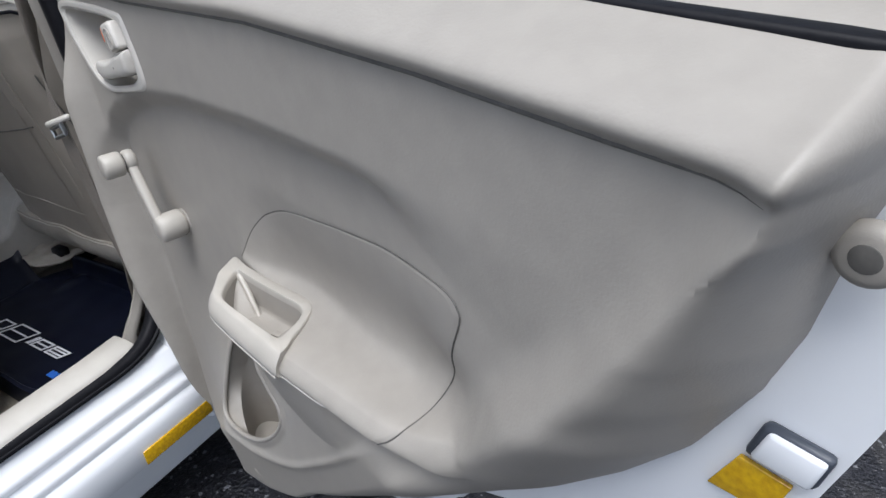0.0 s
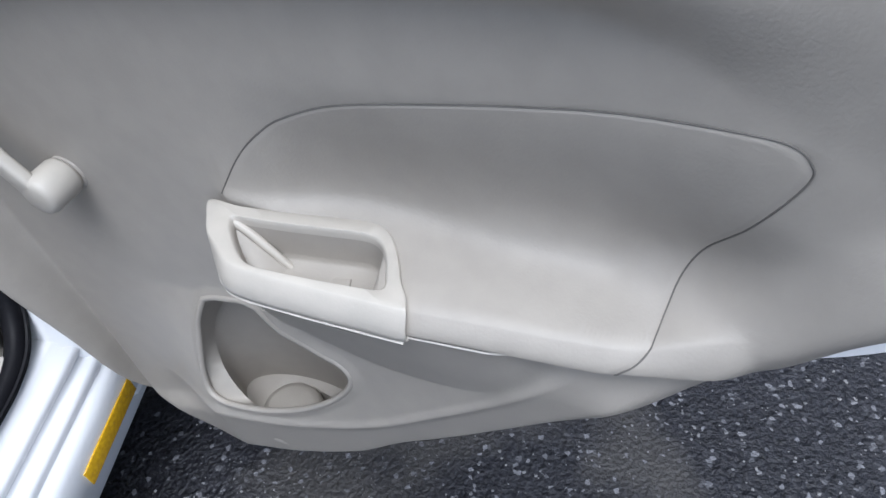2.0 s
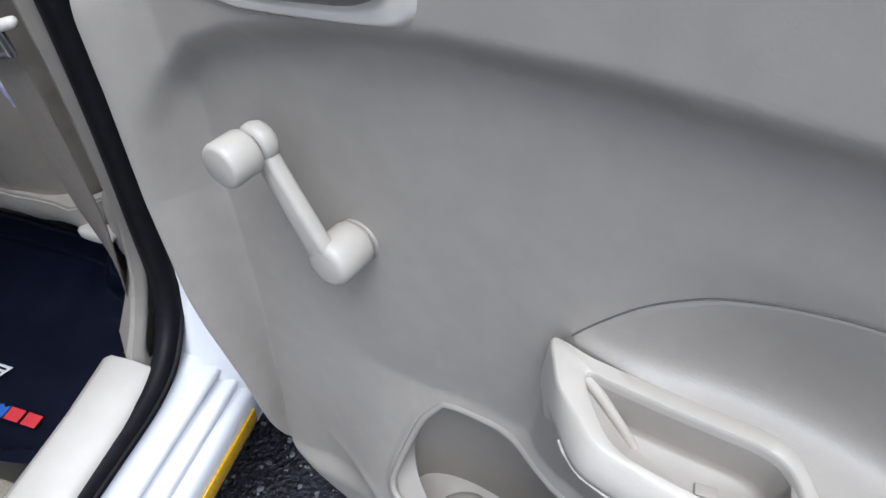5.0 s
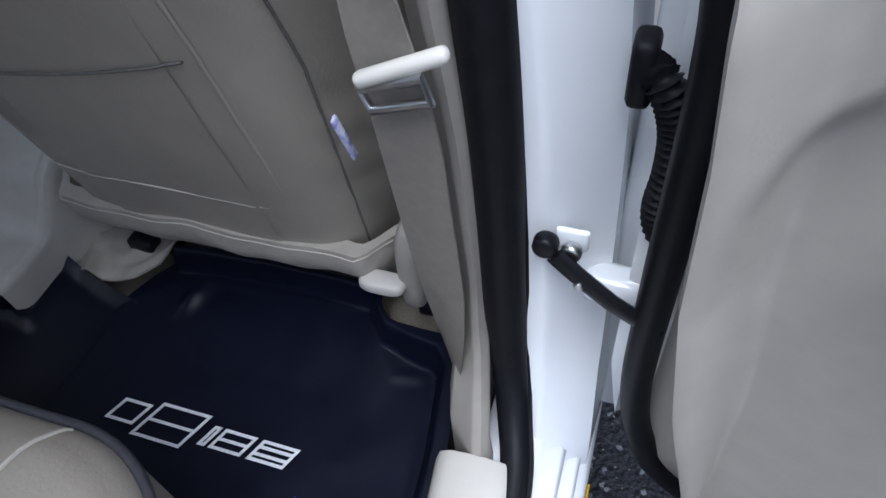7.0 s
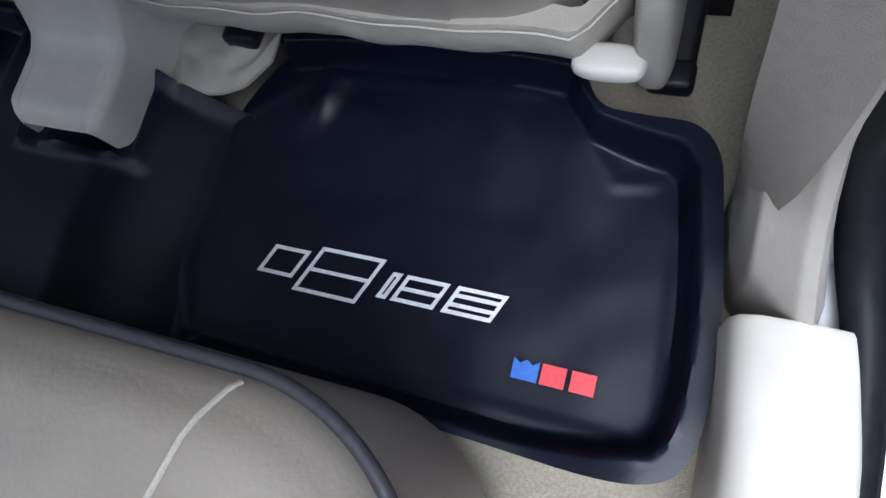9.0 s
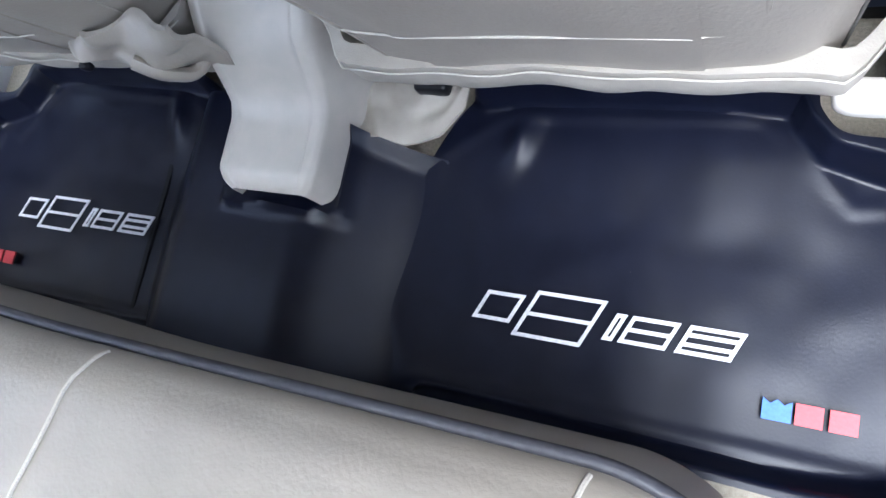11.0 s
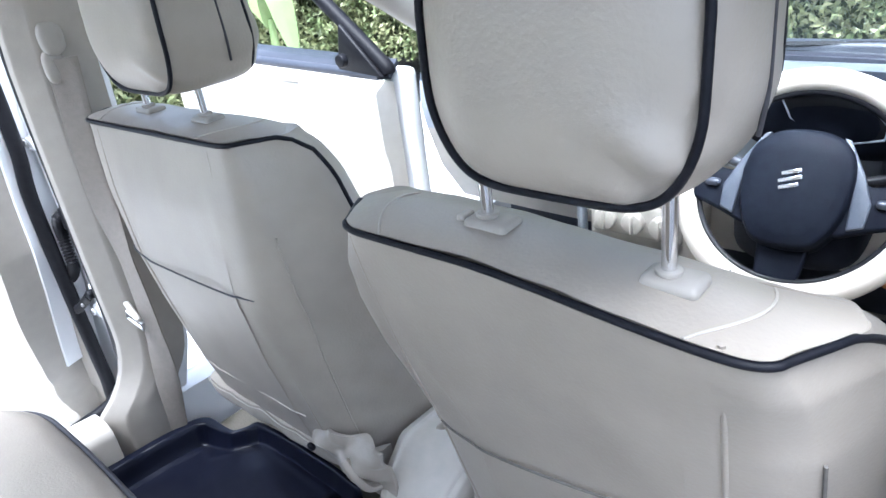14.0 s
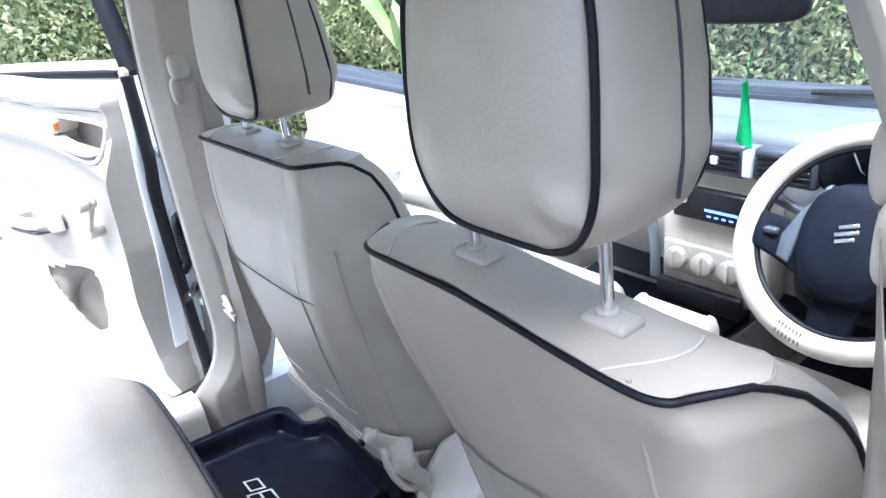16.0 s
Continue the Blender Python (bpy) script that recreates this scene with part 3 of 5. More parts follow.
    if side > 0:
        part("armrest", grid(insert, 200, 60, wrap=True), PLASTIC, door, "beige armrest and hollow insert")
        # thin dark line paints the shadow round the insert
        part("insert_groove", tube([at((core + (p - core) * 1.004).x, (core + (p - core) * 1.006).y, relief(p.x, p.y) + 0.0004) for p in ring[6:172]], 0.0007, 6), GAP_SHADE, door)
        part("armrest_edge", tube([at(p.x, p.y - 0.001, relief(p.x, p.y) + 0.0006) for p in ring[158:]], 0.0012, 6), PLASTIC_LIGHT, door)

    # pull grip: a framed well in the front of the armrest
    outer = [(0.464, 0.004), (0.492, 0.004), (0.534, -0.001), (0.574, -0.007), (0.600, -0.010), (0.616, -0.006), (0.627, 0.005), (0.638, 0.022), (0.648, 0.042), (0.657, 0.062), (0.655, 0.067), (0.62, 0.068), (0.582, 0.069), (0.535, 0.069), (0.515, 0.066), (0.501, 0.056), (0.486, 0.040), (0.473, 0.022)]
    well = [(0.495, 0.016), (0.512, 0.0140), (0.54, 0.011), (0.575, 0.006), (0.597, 0.003), (0.610, 0.004), (0.619, 0.010), (0.626, 0.020), (0.632, 0.033), (0.635, 0.041), (0.632, 0.047), (0.610, 0.050), (0.575, 0.053), (0.545, 0.0545), (0.531, 0.053), (0.520, 0.047), (0.508, 0.036), (0.498, 0.025)]
    c0 = Vector((0.570, 0.028))
    face = [(outer, 0.99, 0.748, -0.030), (outer, 1.0, 0.7645, -0.008), (outer, 1.0, 0.7662, -0.0025), (outer, 1.0, 0.7685, 0.0), (outer, 1.0, 0.773, -0.0002), (outer, 1.0, 0.778, -0.0012), (outer, 1.0, 0.782, -0.0028), (outer, 0.999, 0.786, -0.0050), (outer, 0.996, 0.789, -0.0070), (outer, 0.988, 0.7913, -0.0085), (outer, 0.97, 0.792, -0.009), (well, 1.035, 0.792, 0), (well, 1.01, 0.7912, 0), (well, 0.99, 0.7885, 0), (well, 0.98, 0.784, 0)]
    inside = [(well, 0.985, 0.7845, 0), (well, 0.965, 0.772, 0), (well, 0.94, 0.761, 0), (well, 0.90, 0.756, 0), (well, 0.80, 0.754, 0), (well, 0.002, 0.753, 0)]

    def grip(rings):
        def f(s, t):
            n = len(outer)
            k = s * n
            i, f = int(k) % n, k - int(k)
            j = min(int(t * (len(rings) - 1) + 1e-6), len(rings) - 1)
            outline, size, z, dv = rings[j]
            pts = [Vector((*outline[(i + d) % n], 0)) for d in (-1, 0, 1, 2)]
            p = 0.5 * ((2 * pts[1]) + (pts[2] - pts[0]) * f + (2 * pts[0] - 5 * pts[1] + 4 * pts[2] - pts[3]) * f * f + (3 * pts[1] - pts[0] - 3 * pts[2] + pts[3]) * f ** 3)
            q = c0 + (p.xy - c0) * size
            return at(q.x, z, q.y + dv * smooth(0.030, 0.060, q.y))
        return f
    pull = part("pull_grip", grid(grip(face), 126, len(face) - 1, wrap=True), WINDER, door, "light beige grip frame")
    # well and slope in a darker plastic than the frame, to deepen their shade
    part("grip_well", grid(grip(inside), 126, len(inside) - 1, wrap=True), PLASTIC, pull)
    # ridge across the well, with a slope in front of it
    ridge = [Vector((0.490, 0.787, 0.015)), Vector((0.505, 0.778, 0.0165)), Vector((0.520, 0.767, 0.0185)), Vector((0.533, 0.756, 0.020)), Vector((0.541, 0.749, 0.021))]
    part("grip_ridge", tube(curve_at([at(*p) for p in ridge], 24), [0.0042 - 0.0012 * i / 24 for i in range(25)], 12), WINDER, pull)

    def slope(s, t):
        p = Vector((0.493, 0.785, 0.016)).lerp(Vector((0.541, 0.750, 0.022)), s).lerp(Vector((0.515, 0.756, 0.046)).lerp(Vector((0.545, 0.748, 0.055)), s), t)
        return at(*p)
    part("grip_slope", slab(slope, lambda s, t: slope(s, t) + Vector((0, 0, -0.003)), 10, 6), PLASTIC, pull)
    part("grip_bead", tube([at(u, 0.7665, lin([(0.49, 0.045), (0.503, 0.058), (0.517, 0.0665), (0.535, 0.0685), (0.582, 0.0685), (0.66, 0.0665)], u)) for u in [0.498 + 0.0053 * i for i in range(31)]], 0.0011, 6), PLASTIC_LIGHT, pull)
    part("screw_cover", box(at(0.585, 0.7545, 0.024), (0.014, 0.008, 0.002), 0.0008), PLASTIC, pull)
    # bottle rest inside the pocket
    part("bottle_rest", disc(at(0.430, 0.399, -0.004), (0, 0, 1), 0.038, 0.036, 40, 0.012), PLASTIC, door, "round beige bottle rest in the pocket")
    if side > 0:
        part("pocket_lip", tube([at(x, y, relief(x, y) - 0.0012) for x, y in mouth], [0.0036 - 0.0006 * smooth(0.46, 0.56, x) for x, y in mouth], 8, closed=True), PLASTIC, door)
    part("pocket_clip", box(at(0.462, 0.618, -0.034), (0.026, 0.012, 0.006), 0.002), PLASTIC_LIGHT, door)

    # window winder
    part("crank_plate", disc(at(0.299, 0.772, -0.006), flip @ OUT, 0.0185, 0.004, 32, 0.002), PLASTIC, door)
    part("crank_hub", disc(at(0.298, 0.773, -0.003), flip @ OUT, 0.0190, 0.038, 32, 0.006), WINDER, door, "beige window winder hub")
    a, b = Vector((0.293, 0.779)), Vector((0.240, 0.856))
    d = (b - a).normalized()
    nrm = Vector((-d.y, d.x))
    arm_o = [a + nrm * 0.012 - d * 0.002, a + nrm * 0.0105 + d * 0.018, b + nrm * 0.009, b + nrm * 0.008 + d * 0.010, b + d * 0.014, b - nrm * 0.008 + d * 0.010, b - nrm * 0.009, a - nrm * 0.0105 + d * 0.018, a - nrm * 0.012 - d * 0.002]
    part("crank_arm", prism([tuple(p) for p in arm_o], 0.013, frame_m @ Matrix.Translation((0, 0, 0.022)), 0.0045, 3), WINDER, door, "beige winder arm")
    part("crank_arm_end", disc(at(0.241, 0.854, 0.020), flip @ OUT, 0.0150, 0.0155, 28, 0.005), WINDER, door)
    # dark disc as the shade between arm and knob
    part("crank_neck", disc(at(0.241, 0.854, 0.034), flip @ OUT, 0.0110, 0.006, 24, 0.001), GAP_SHADE, door)
    part("crank_knob", disc(at(0.241, 0.854, 0.0375), flip @ OUT, 0.0165, 0.026, 32, 0.0035), WINDER, door, "ribbed beige winder knob")

    # inside handle in its surround
    bez_o = [(0.088, 1.035), (0.097, 1.008), (0.111, 0.990), (0.135, 0.969), (0.160, 0.951), (0.185, 0.941), (0.224, 0.939), (0.26, 0.945), (0.296, 0.953), (0.33, 0.961), (0.352, 0.966), (0.363, 0.975), (0.3645, 0.989), (0.360, 1.006), (0.350, 1.030), (0.343, 1.046), (0.336, 1.054), (0.325, 1.056), (0.27, 1.055), (0.20, 1.052), (0.13, 1.046)]
    bez_i = [(0.112, 1.026), (0.118, 1.010), (0.128, 0.997), (0.150, 0.976), (0.170, 0.961), (0.192, 0.951), (0.224, 0.949), (0.26, 0.956), (0.29, 0.963), (0.315, 0.970), (0.330, 0.978), (0.336, 0.983), (0.337, 0.992), (0.335, 1.008), (0.330, 1.022), (0.326, 1.033), (0.321, 1.039), (0.313, 1.041), (0.27, 1.041), (0.20, 1.037), (0.14, 1.032)]
    nb = len(bez_o)

    def bezel(s, t):
        k = s * nb
        i, f = int(k) % nb, k - int(k)
        def sp(o):
            p0, p1, p2, p3 = (Vector(o[(i + d) % nb]) for d in (-1, 0, 1, 2))
            return 0.5 * ((2 * p1) + (p2 - p0) * f + (2 * p0 - 5 * p1 + 4 * p2 - p3) * f * f + (3 * p1 - p0 - 3 * p2 + p3) * f ** 3)
        a, b = sp(bez_o), sp(bez_i)
        if t > 0.625:
            c = b.lerp(Vector((0.23, 1.0)), (t - 0.625) / 0.375 * 0.05)
            return at(c.x, c.y, 0.017 - 0.060 * (t - 0.625) / 0.375)
        p = a.lerp(b, min(1, t * 1.6))
        return at(p.x, p.y, 0.010 + 0.010 * smooth(0, 0.25, t) - 0.003 * smooth(0.45, 0.62, t))
    part("handle_bezel", grid(bezel, 114, 24, wrap=True), PLASTIC_LIGHT, door, "beige inside handle surround")
    part("handle_well", prism(bez_i, 0.004, frame_m @ Matrix.Translation((0, 0, -0.042))), PLASTIC, door)
    # lever: thin rounded tip, growing towards its pivot
    lev = [(0.171, 0.9665, 0.0008, 0.004), (0.176, 0.9660, 0.0026, 0.009), (0.184, 0.9655, 0.0055, 0.015), (0.198, 0.9662, 0.0092, 0.022), (0.226, 0.9705, 0.0115, 0.027), (0.26, 0.9765, 0.0105, 0.029), (0.285, 0.9840, 0.0110, 0.030), (0.300, 0.9900, 0.0125, 0.030), (0.317, 0.9935, 0.0130, 0.030), (0.337, 1.0010, 0.0135, 0.030), (0.340, 1.0020, 0.0125, 0.0285), (0.3412, 1.0025, 0.009, 0.024)]

    def lever(s, t):
        x = t * (len(lev) - 1)
        i = min(int(x), len(lev) - 2)
        u, mid, half, v = (lev[i][k] + (lev[i + 1][k] - lev[i][k]) * (x - i) for k in range(4))
        a = 2 * math.pi * s
        c, d = math.cos(a), math.sin(a)
        deep = 0.014
        return at(u + 0.35 * half * math.copysign(abs(d) ** 0.6, d) * -0.3, mid + half * math.copysign(abs(d) ** 0.6, d), v - deep + deep * math.copysign(abs(c) ** 0.45, c))
    part("handle_lever", grid(lever, 48, 44, wrap=True, caps=True), PLASTIC_LIGHT, door, "beige pull lever")
    part("lever_pip", pad(at(0.300, 0.989, 0.0298), (0.0018, 0.0012, 0.0018), 2, 8, 6), PLASTIC, door)
    tab = part("lock_tab", prism([(0.288, 1.036), (0.319, 1.045), (0.336, 1.017), (0.305, 1.006), (0.296, 1.010)], 0.060, frame_m @ Matrix.Translation((0, 0, -0.030)), 0.0065, 4), PLASTIC_LIGHT, door, "beige lock tab")
    tl, tr, br, bl = Vector((0.3015, 1.0320)), Vector((0.3155, 1.0360)), Vector((0.3240, 1.0175)), Vector((0.3090, 1.0125))
    dish = curve_at([at(*tl.lerp(br, 0.05), 0.0302), at(*tr.lerp(bl, 0.05), 0.0302), at(*br, 0.0302), at(*bl, 0.0302), at(*tl.lerp(br, 0.05), 0.0302)], 40)[:-1]
    part("lock_dish", tube(dish, 0.0009, 6, closed=True), PLASTIC, tab)
    for k in range(3):
        f = 0.26 + 0.17 * k
        p, q = tl.lerp(bl, f).lerp(tr.lerp(br, f), 0.2), tl.lerp(bl, f).lerp(tr.lerp(br, f), 0.8)
        part("lock_rib", tube([at(*p, 0.0301), at(*q, 0.0301)], 0.0007, 6), PLASTIC_LIGHT, tab)
    part("lock_mark", prism([(0.2875, 1.0325), (0.2935, 1.0345), (0.2965, 1.018), (0.2905, 1.016)], 0.012, frame_m @ Matrix.Translation((0, 0, 0.0175)), 0.002, 2), ORANGE, tab, "orange unlocked mark")
    # latch end
    part("bolt_cap", disc(at(1.074, 1.035, -0.058), flip @ OUT, 0.017, 0.014, 24, 0.006), PLASTIC, door)
    # dark disc painted on as the shaded hole of the cap
    part("bolt_recess", disc(at(1.074, 1.035, -0.045), flip @ OUT, 0.0075, 0.0015, 20, 0.0005), GAP_SHADE, door)
    part("latch_plate", prism([(1.038, 0.868), (1.082, 0.868), (1.088, 0.897), (1.046, 0.898)], 0.010, frame_m @ Matrix.Translation((0, 0, -0.073)), 0.004), TRIM, door)
    part("latch_cover", prism([(1.043, 0.8695), (1.080, 0.8695), (1.0855, 0.895), (1.051, 0.896)], 0.006, frame_m @ Matrix.Translation((0, 0, -0.066)), 0.003), PAINT, door)
    # raised discs stand in for two shallow pressed dimples
    for u, w in ((0.981, 0.752), (1.000, 0.768)):
        part("press_mark", disc(at(u, w, -0.0735), flip @ OUT, 0.009, 0.004, 20, 0.0015), PAINT, door)
    part("edge_reflector", prism([(1.020, 0.822), (1.062, 0.826), (1.070, 0.858), (1.036, 0.860)], 0.004, frame_m @ Matrix.Translation((0, 0, -0.0715)), 0.001), YELLOW, door, "yellow reflector on the door's edge")
    return door


build_door(1, "beige door trim panel with winder, grip and pocket")
build_door(-1, "beige door trim panel on the far side, swung open")


# ---- body ----
body = car


def extrude_y(profile, ys, m=None):
    """A closed profile in x, z swept along y; ys: (y, dx, dz)."""
    bm = bmesh.new()
    rows = [[bm.verts.new((x + dx, y, z + dz)) for x, z in profile] for y, dx, dz in ys]
    n = len(profile)
    for a, b in zip(rows, rows[1:]):
        for k in range(n):
            bm.faces.new((a[k], a[(k + 1) % n], b[(k + 1) % n], b[k]))
    bm.faces.new(rows[0])
    bm.faces.new(rows[-1])
    if m:
        bm.transform(m)
    return bm


def build_side(side):
    flip = Matrix.Diagonal((side, 1, 1, 1))
    sill = [(0.69, 0.12), (0.69, 0.385), (0.71, 0.398), (0.744, 0.396), (0.752, 0.391), (0.757, 0.379), (0.770, 0.374), (0.775, 0.364), (0.770, 0.352), (0.774, 0.346), (0.786, 0.343), (0.791, 0.335), (0.788, 0.321), (0.798, 0.315), (0.803, 0.298), (0.804, 0.241), (0.798, 0.235), (0.772, 0.225), (0.752, 0.15), (0.74, 0.12)]
    bm = extrude_y(sill, [(-1.25, 0, 0), (-0.6, 0, 0), (-0.25, 0, 0), (0.2, 0, 0), (1.1, 0, 0)], flip)
    part("sill", bm, PAINT, body, "white painted door sill")
    trim = [(0.650, 0.28), (0.653, 0.400), (0.658, 0.418), (0.670, 0.428), (0.70, 0.432), (0.724, 0.429), (0.731, 0.422), (0.733, 0.402), (0.70, 0.39), (0.67, 0.28)]
    part("sill_trim", extrude_y(trim, [(-1.1, 0.02, 0), (-0.6, 0.015, 0), (-0.38, 0.008, 0), (-0.302, 0, 0), (-0.299, 0, -0.002)], flip), PLASTIC_LIGHT, body, "cream plastic sill cover")
    # pillar: painted steel outside, trim inside
    def pil(s, t):
        z = 0.22 + 1.20 * t
        lean = lin([(0.22, 0.012), (0.36, 0.012), (0.45, 0.006), (0.6, 0.0), (0.75, -0.006), (0.9, -0.020), (1.0, -0.031), (1.1, -0.045), (1.16, -0.063), (1.22, -0.088), (1.42, -0.17)], z)
        x = lin([(0, 0.690), (0.1, 0.692), (0.35, 0.695), (0.45, 0.705), (0.9, 0.785), (1, 0.79)], s) + lean
        y = lin([(0, -0.08), (0.1, -0.18), (0.35, -0.205), (0.45, -0.20), (0.62, -0.205), (0.9, -0.17), (1, -0.08)], s) - lin([(0.36, 0.06), (0.43, 0.035), (0.5, 0.01), (0.6, 0.0), (1.42, 0.02)], z)
        return flip @ Vector((x, y, z))
    part("b_pillar", slab(pil, lambda s, t: flip @ (Matrix.Diagonal((side, 1, 1, 1)) @ pil(s, t)).lerp(Vector((0.70, -0.02, 0.22 + 1.20 * t)), 0.1), 40, 40), PAINT, body, "white painted pillar")

    def ptrim(s, t):
        z = 0.29 + 1.115 * t
        lean = lin([(0.43, 0.0), (0.6, 0.0), (0.75, -0.006), (0.9, -0.020), (1.0, -0.031), (1.1, -0.045), (1.16, -0.063), (1.22, -0.088), (1.42, -0.17)], z) + (0.2 + 0.8 * s) * lin([(0.40, 0.024), (0.43, 0.020), (0.47, 0.010), (0.55, 0.0)], z)
        x = lin([(0, 0.640), (0.12, 0.642), (0.3, 0.650), (0.75, 0.674), (0.9, 0.682), (1, 0.685)], s) + lean
        y = lin([(0, -0.105), (0.12, -0.155), (0.3, -0.19), (0.75, -0.222), (0.9, -0.226), (1, -0.21)], s) - lin([(0.40, 0.080), (0.43, 0.076), (0.47, 0.035), (0.52, 0.010), (0.58, 0.0), (1.42, 0.02)], z)
        return flip @ Vector((x, y, z))
    part("pillar_trim", slab(ptrim, lambda s, t: flip @ (Matrix.Diagonal((side, 1, 1, 1)) @ ptrim(s, t)).lerp(Vector((0.67, -0.13, 0.29 + 1.115 * t)), 0.06), 30, 40), PLASTIC, body, "beige pillar trim")
    path = [(0.545, -0.222, 1.40), (0.616, -0.218, 1.22), (0.650, -0.216, 1.14), (0.674, -0.212, 1.02), (0.688, -0.208, 0.88), (0.696, -0.206, 0.74), (0.699, -0.206, 0.6), (0.706, -0.215, 0.5), (0.720, -0.252, 0.437), (0.736, -0.32, 0.412), (0.738, -0.45, 0.408), (0.738, -0.8, 0.408), (0.738, -1.1, 0.408)]
    pts = [flip @ p for p in curve_at(path, 90)]
    part("door_seal", tube(pts, [lin([(0.41, 0.0140), (0.44, 0.0160), (0.55, 0.0205), (1.4, 0.0205)], p.z) for p in pts], 10), RUBBER, body, "black rubber opening seal")
    part("seal_lip", tube([p + flip @ Vector((lin([(0.41, 0.012), (0.55, 0.017)], p.z), 0.004, -0.002)) for p in pts], 0.0055, 6), RUBBER, body)
    part("sill_reflector", prism([(-0.392, 0.243), (-0.235, 0.243), (-0.235, 0.275), (-0.392, 0.275)], 0.003, flip @ Matrix(((0, 0, 1, 0.8035), (1, 0, 0, 0), (0, 1, 0, 0), (0, 0, 0, 1))), 0.001), YELLOW, body, "yellow reflective strip on the sill")
    # check strap, hinges, cable boot
    strap = part("check_strap", tube([flip @ Vector(p) for p in ((0.744, -0.224, 0.656), (0.762, -0.227, 0.642), (0.79, -0.231, 0.622), (0.83, -0.236, 0.602))], 0.0048, 8, flat=2.0), BLACK, body, "black door check strap")
    part("strap_end", disc(flip @ Vector((0.736, -0.227, 0.662)), (0, 1, 0), 0.010, 0.014, 16, 0.003), BLACK, strap)
    part("strap_bracket", box(flip @ Vector((0.754, -0.208, 0.660)), (0.026, 0.006, 0.022), 0.003), PAINT, strap)
    part("strap_bolt", disc(flip @ Vector((0.755, -0.212, 0.655)), (0, -1, 0), 0.0085, 0.010, 16), STEEL, strap)
    part("strap_pin", disc(flip @ Vector((0.765, -0.231, 0.636)), (0, -1, 0), 0.004, 0.004, 12, 0.001), STEEL, strap)
    part("shut_face", box(flip @ Vector((0.835, -0.125, 0.675)), (0.10, 0.03, 0.77), 0.008), PAINT, body, "white shut face ahead of the pillar")
    for z in (0.585, 0.95):
        h = part("hinge", box(flip @ Vector((0.80, -0.185, z)), (0.07, 0.03, 0.03), 0.008), PAINT, body)
        part("hinge_bolt", disc(flip @ Vector((0.818, -0.20, z + 0.004)), (0, -1, 0), 0.009, 0.008, 12), STEEL, h)
    boot = curve_at([(0.786, -0.190, 0.806), (0.795, -0.204, 0.808), (0.805, -0.206, 0.790), (0.810, -0.206, 0.768), (0.811, -0.207, 0.738), (0.809, -0.208, 0.709), (0.814, -0.210, 0.688), (0.828, -0.216, 0.672)], 90)
    part("boot_plug", box(flip @ Vector((0.783, -0.192, 0.806)), (0.016, 0.026, 0.046), 0.005), RUBBER, body)
    part("cable_boot", tube([flip @ p for p in boot], [0.0095 + 0.0028 * math.cos(i * 2.1) for i in range(91)], 10), RUBBER, body, "black corrugated cable boot")
    # front and rear of the opening, roof rail
    rail = [(0.60, 0.75, 0.98), (0.575, 0.45, 1.16), (0.55, 0.1, 1.36), (0.52, -0.3, 1.41), (0.51, -0.9, 1.38), (0.56, -1.25, 1.2)]
    part("roof_rail", tube([flip @ p for p in curve_at(rail, 40)], 0.045, 10), PLASTIC, body)
    part("rear_quarter", slab(lambda s, t: flip @ Vector((0.78 - 0.2 * t, -1.02 - 0.6 * s, 0.3 + 1.08 * t)), lambda s, t: flip @ Vector((0.70 - 0.2 * t, -1.02 - 0.6 * s, 0.3 + 1.08 * t)), 10, 10), PAINT, body)


build_side(1)
build_side(-1)
part("front_wing", slab(lambda s, t: Vector((0.80 - 0.06 * t, -0.10 + 1.2 * s, 0.32 + 0.65 * t)), lambda s, t: Vector((0.70 - 0.02 * t, -0.10 + 1.2 * s, 0.32 + 0.65 * t)), 10, 10), PLASTIC_LIGHT, body, "front door across the pillar, closed")
part("roof", slab(lambda s, t: Vector((-0.56 + 1.12 * s, 0.15 - 1.09 * t, 1.40 + 0.03 * math.sin(math.pi * s))), lambda s, t: Vector((-0.56 + 1.12 * s, 0.15 - 1.09 * t, 1.43 + 0.03 * math.sin(math.pi * s))), 16, 16), PLASTIC_LIGHT, body, "cream roof lining")
part("floor_pan", box((0, -0.1, 0.25), (1.34, 2.6, 0.06), 0.01), CARPET, body, "beige carpeted floor")
part("tunnel", prism([(-0.10, 0.27), (-0.05, 0.325), (0.03, 0.325), (0.07, 0.27)], 1.4, Matrix(((1, 0, 0, 0), (0, 0, 1, -0.42), (0, 1, 0, 0), (0, 0, 0, 1))), 0.02), CARPET, body)
part("firewall", box((0, 1.05, 0.55), (1.3, 0.05, 0.7), 0.01), NAVY, body)
part("rear_wall", box((0, -1.25, 0.62), (1.3, 0.05, 0.64), 0.01), PLASTIC, body)
part("parcel_shelf", box((0, -1.40, 0.955), (1.2, 0.36, 0.03), 0.01), PLASTIC, body)
rear_glass = part("rear_window", slab(lambda s, t: Vector((-0.54 + 1.08 * s, -0.945 - 0.64 * t, 1.405 - 0.42 * t)), lambda s, t: Vector((-0.54 + 1.08 * s, -0.945 - 0.64 * t, 1.401 - 0.42 * t)), 4, 4), GLASS, body)
rear_glass.visible_shadow = False


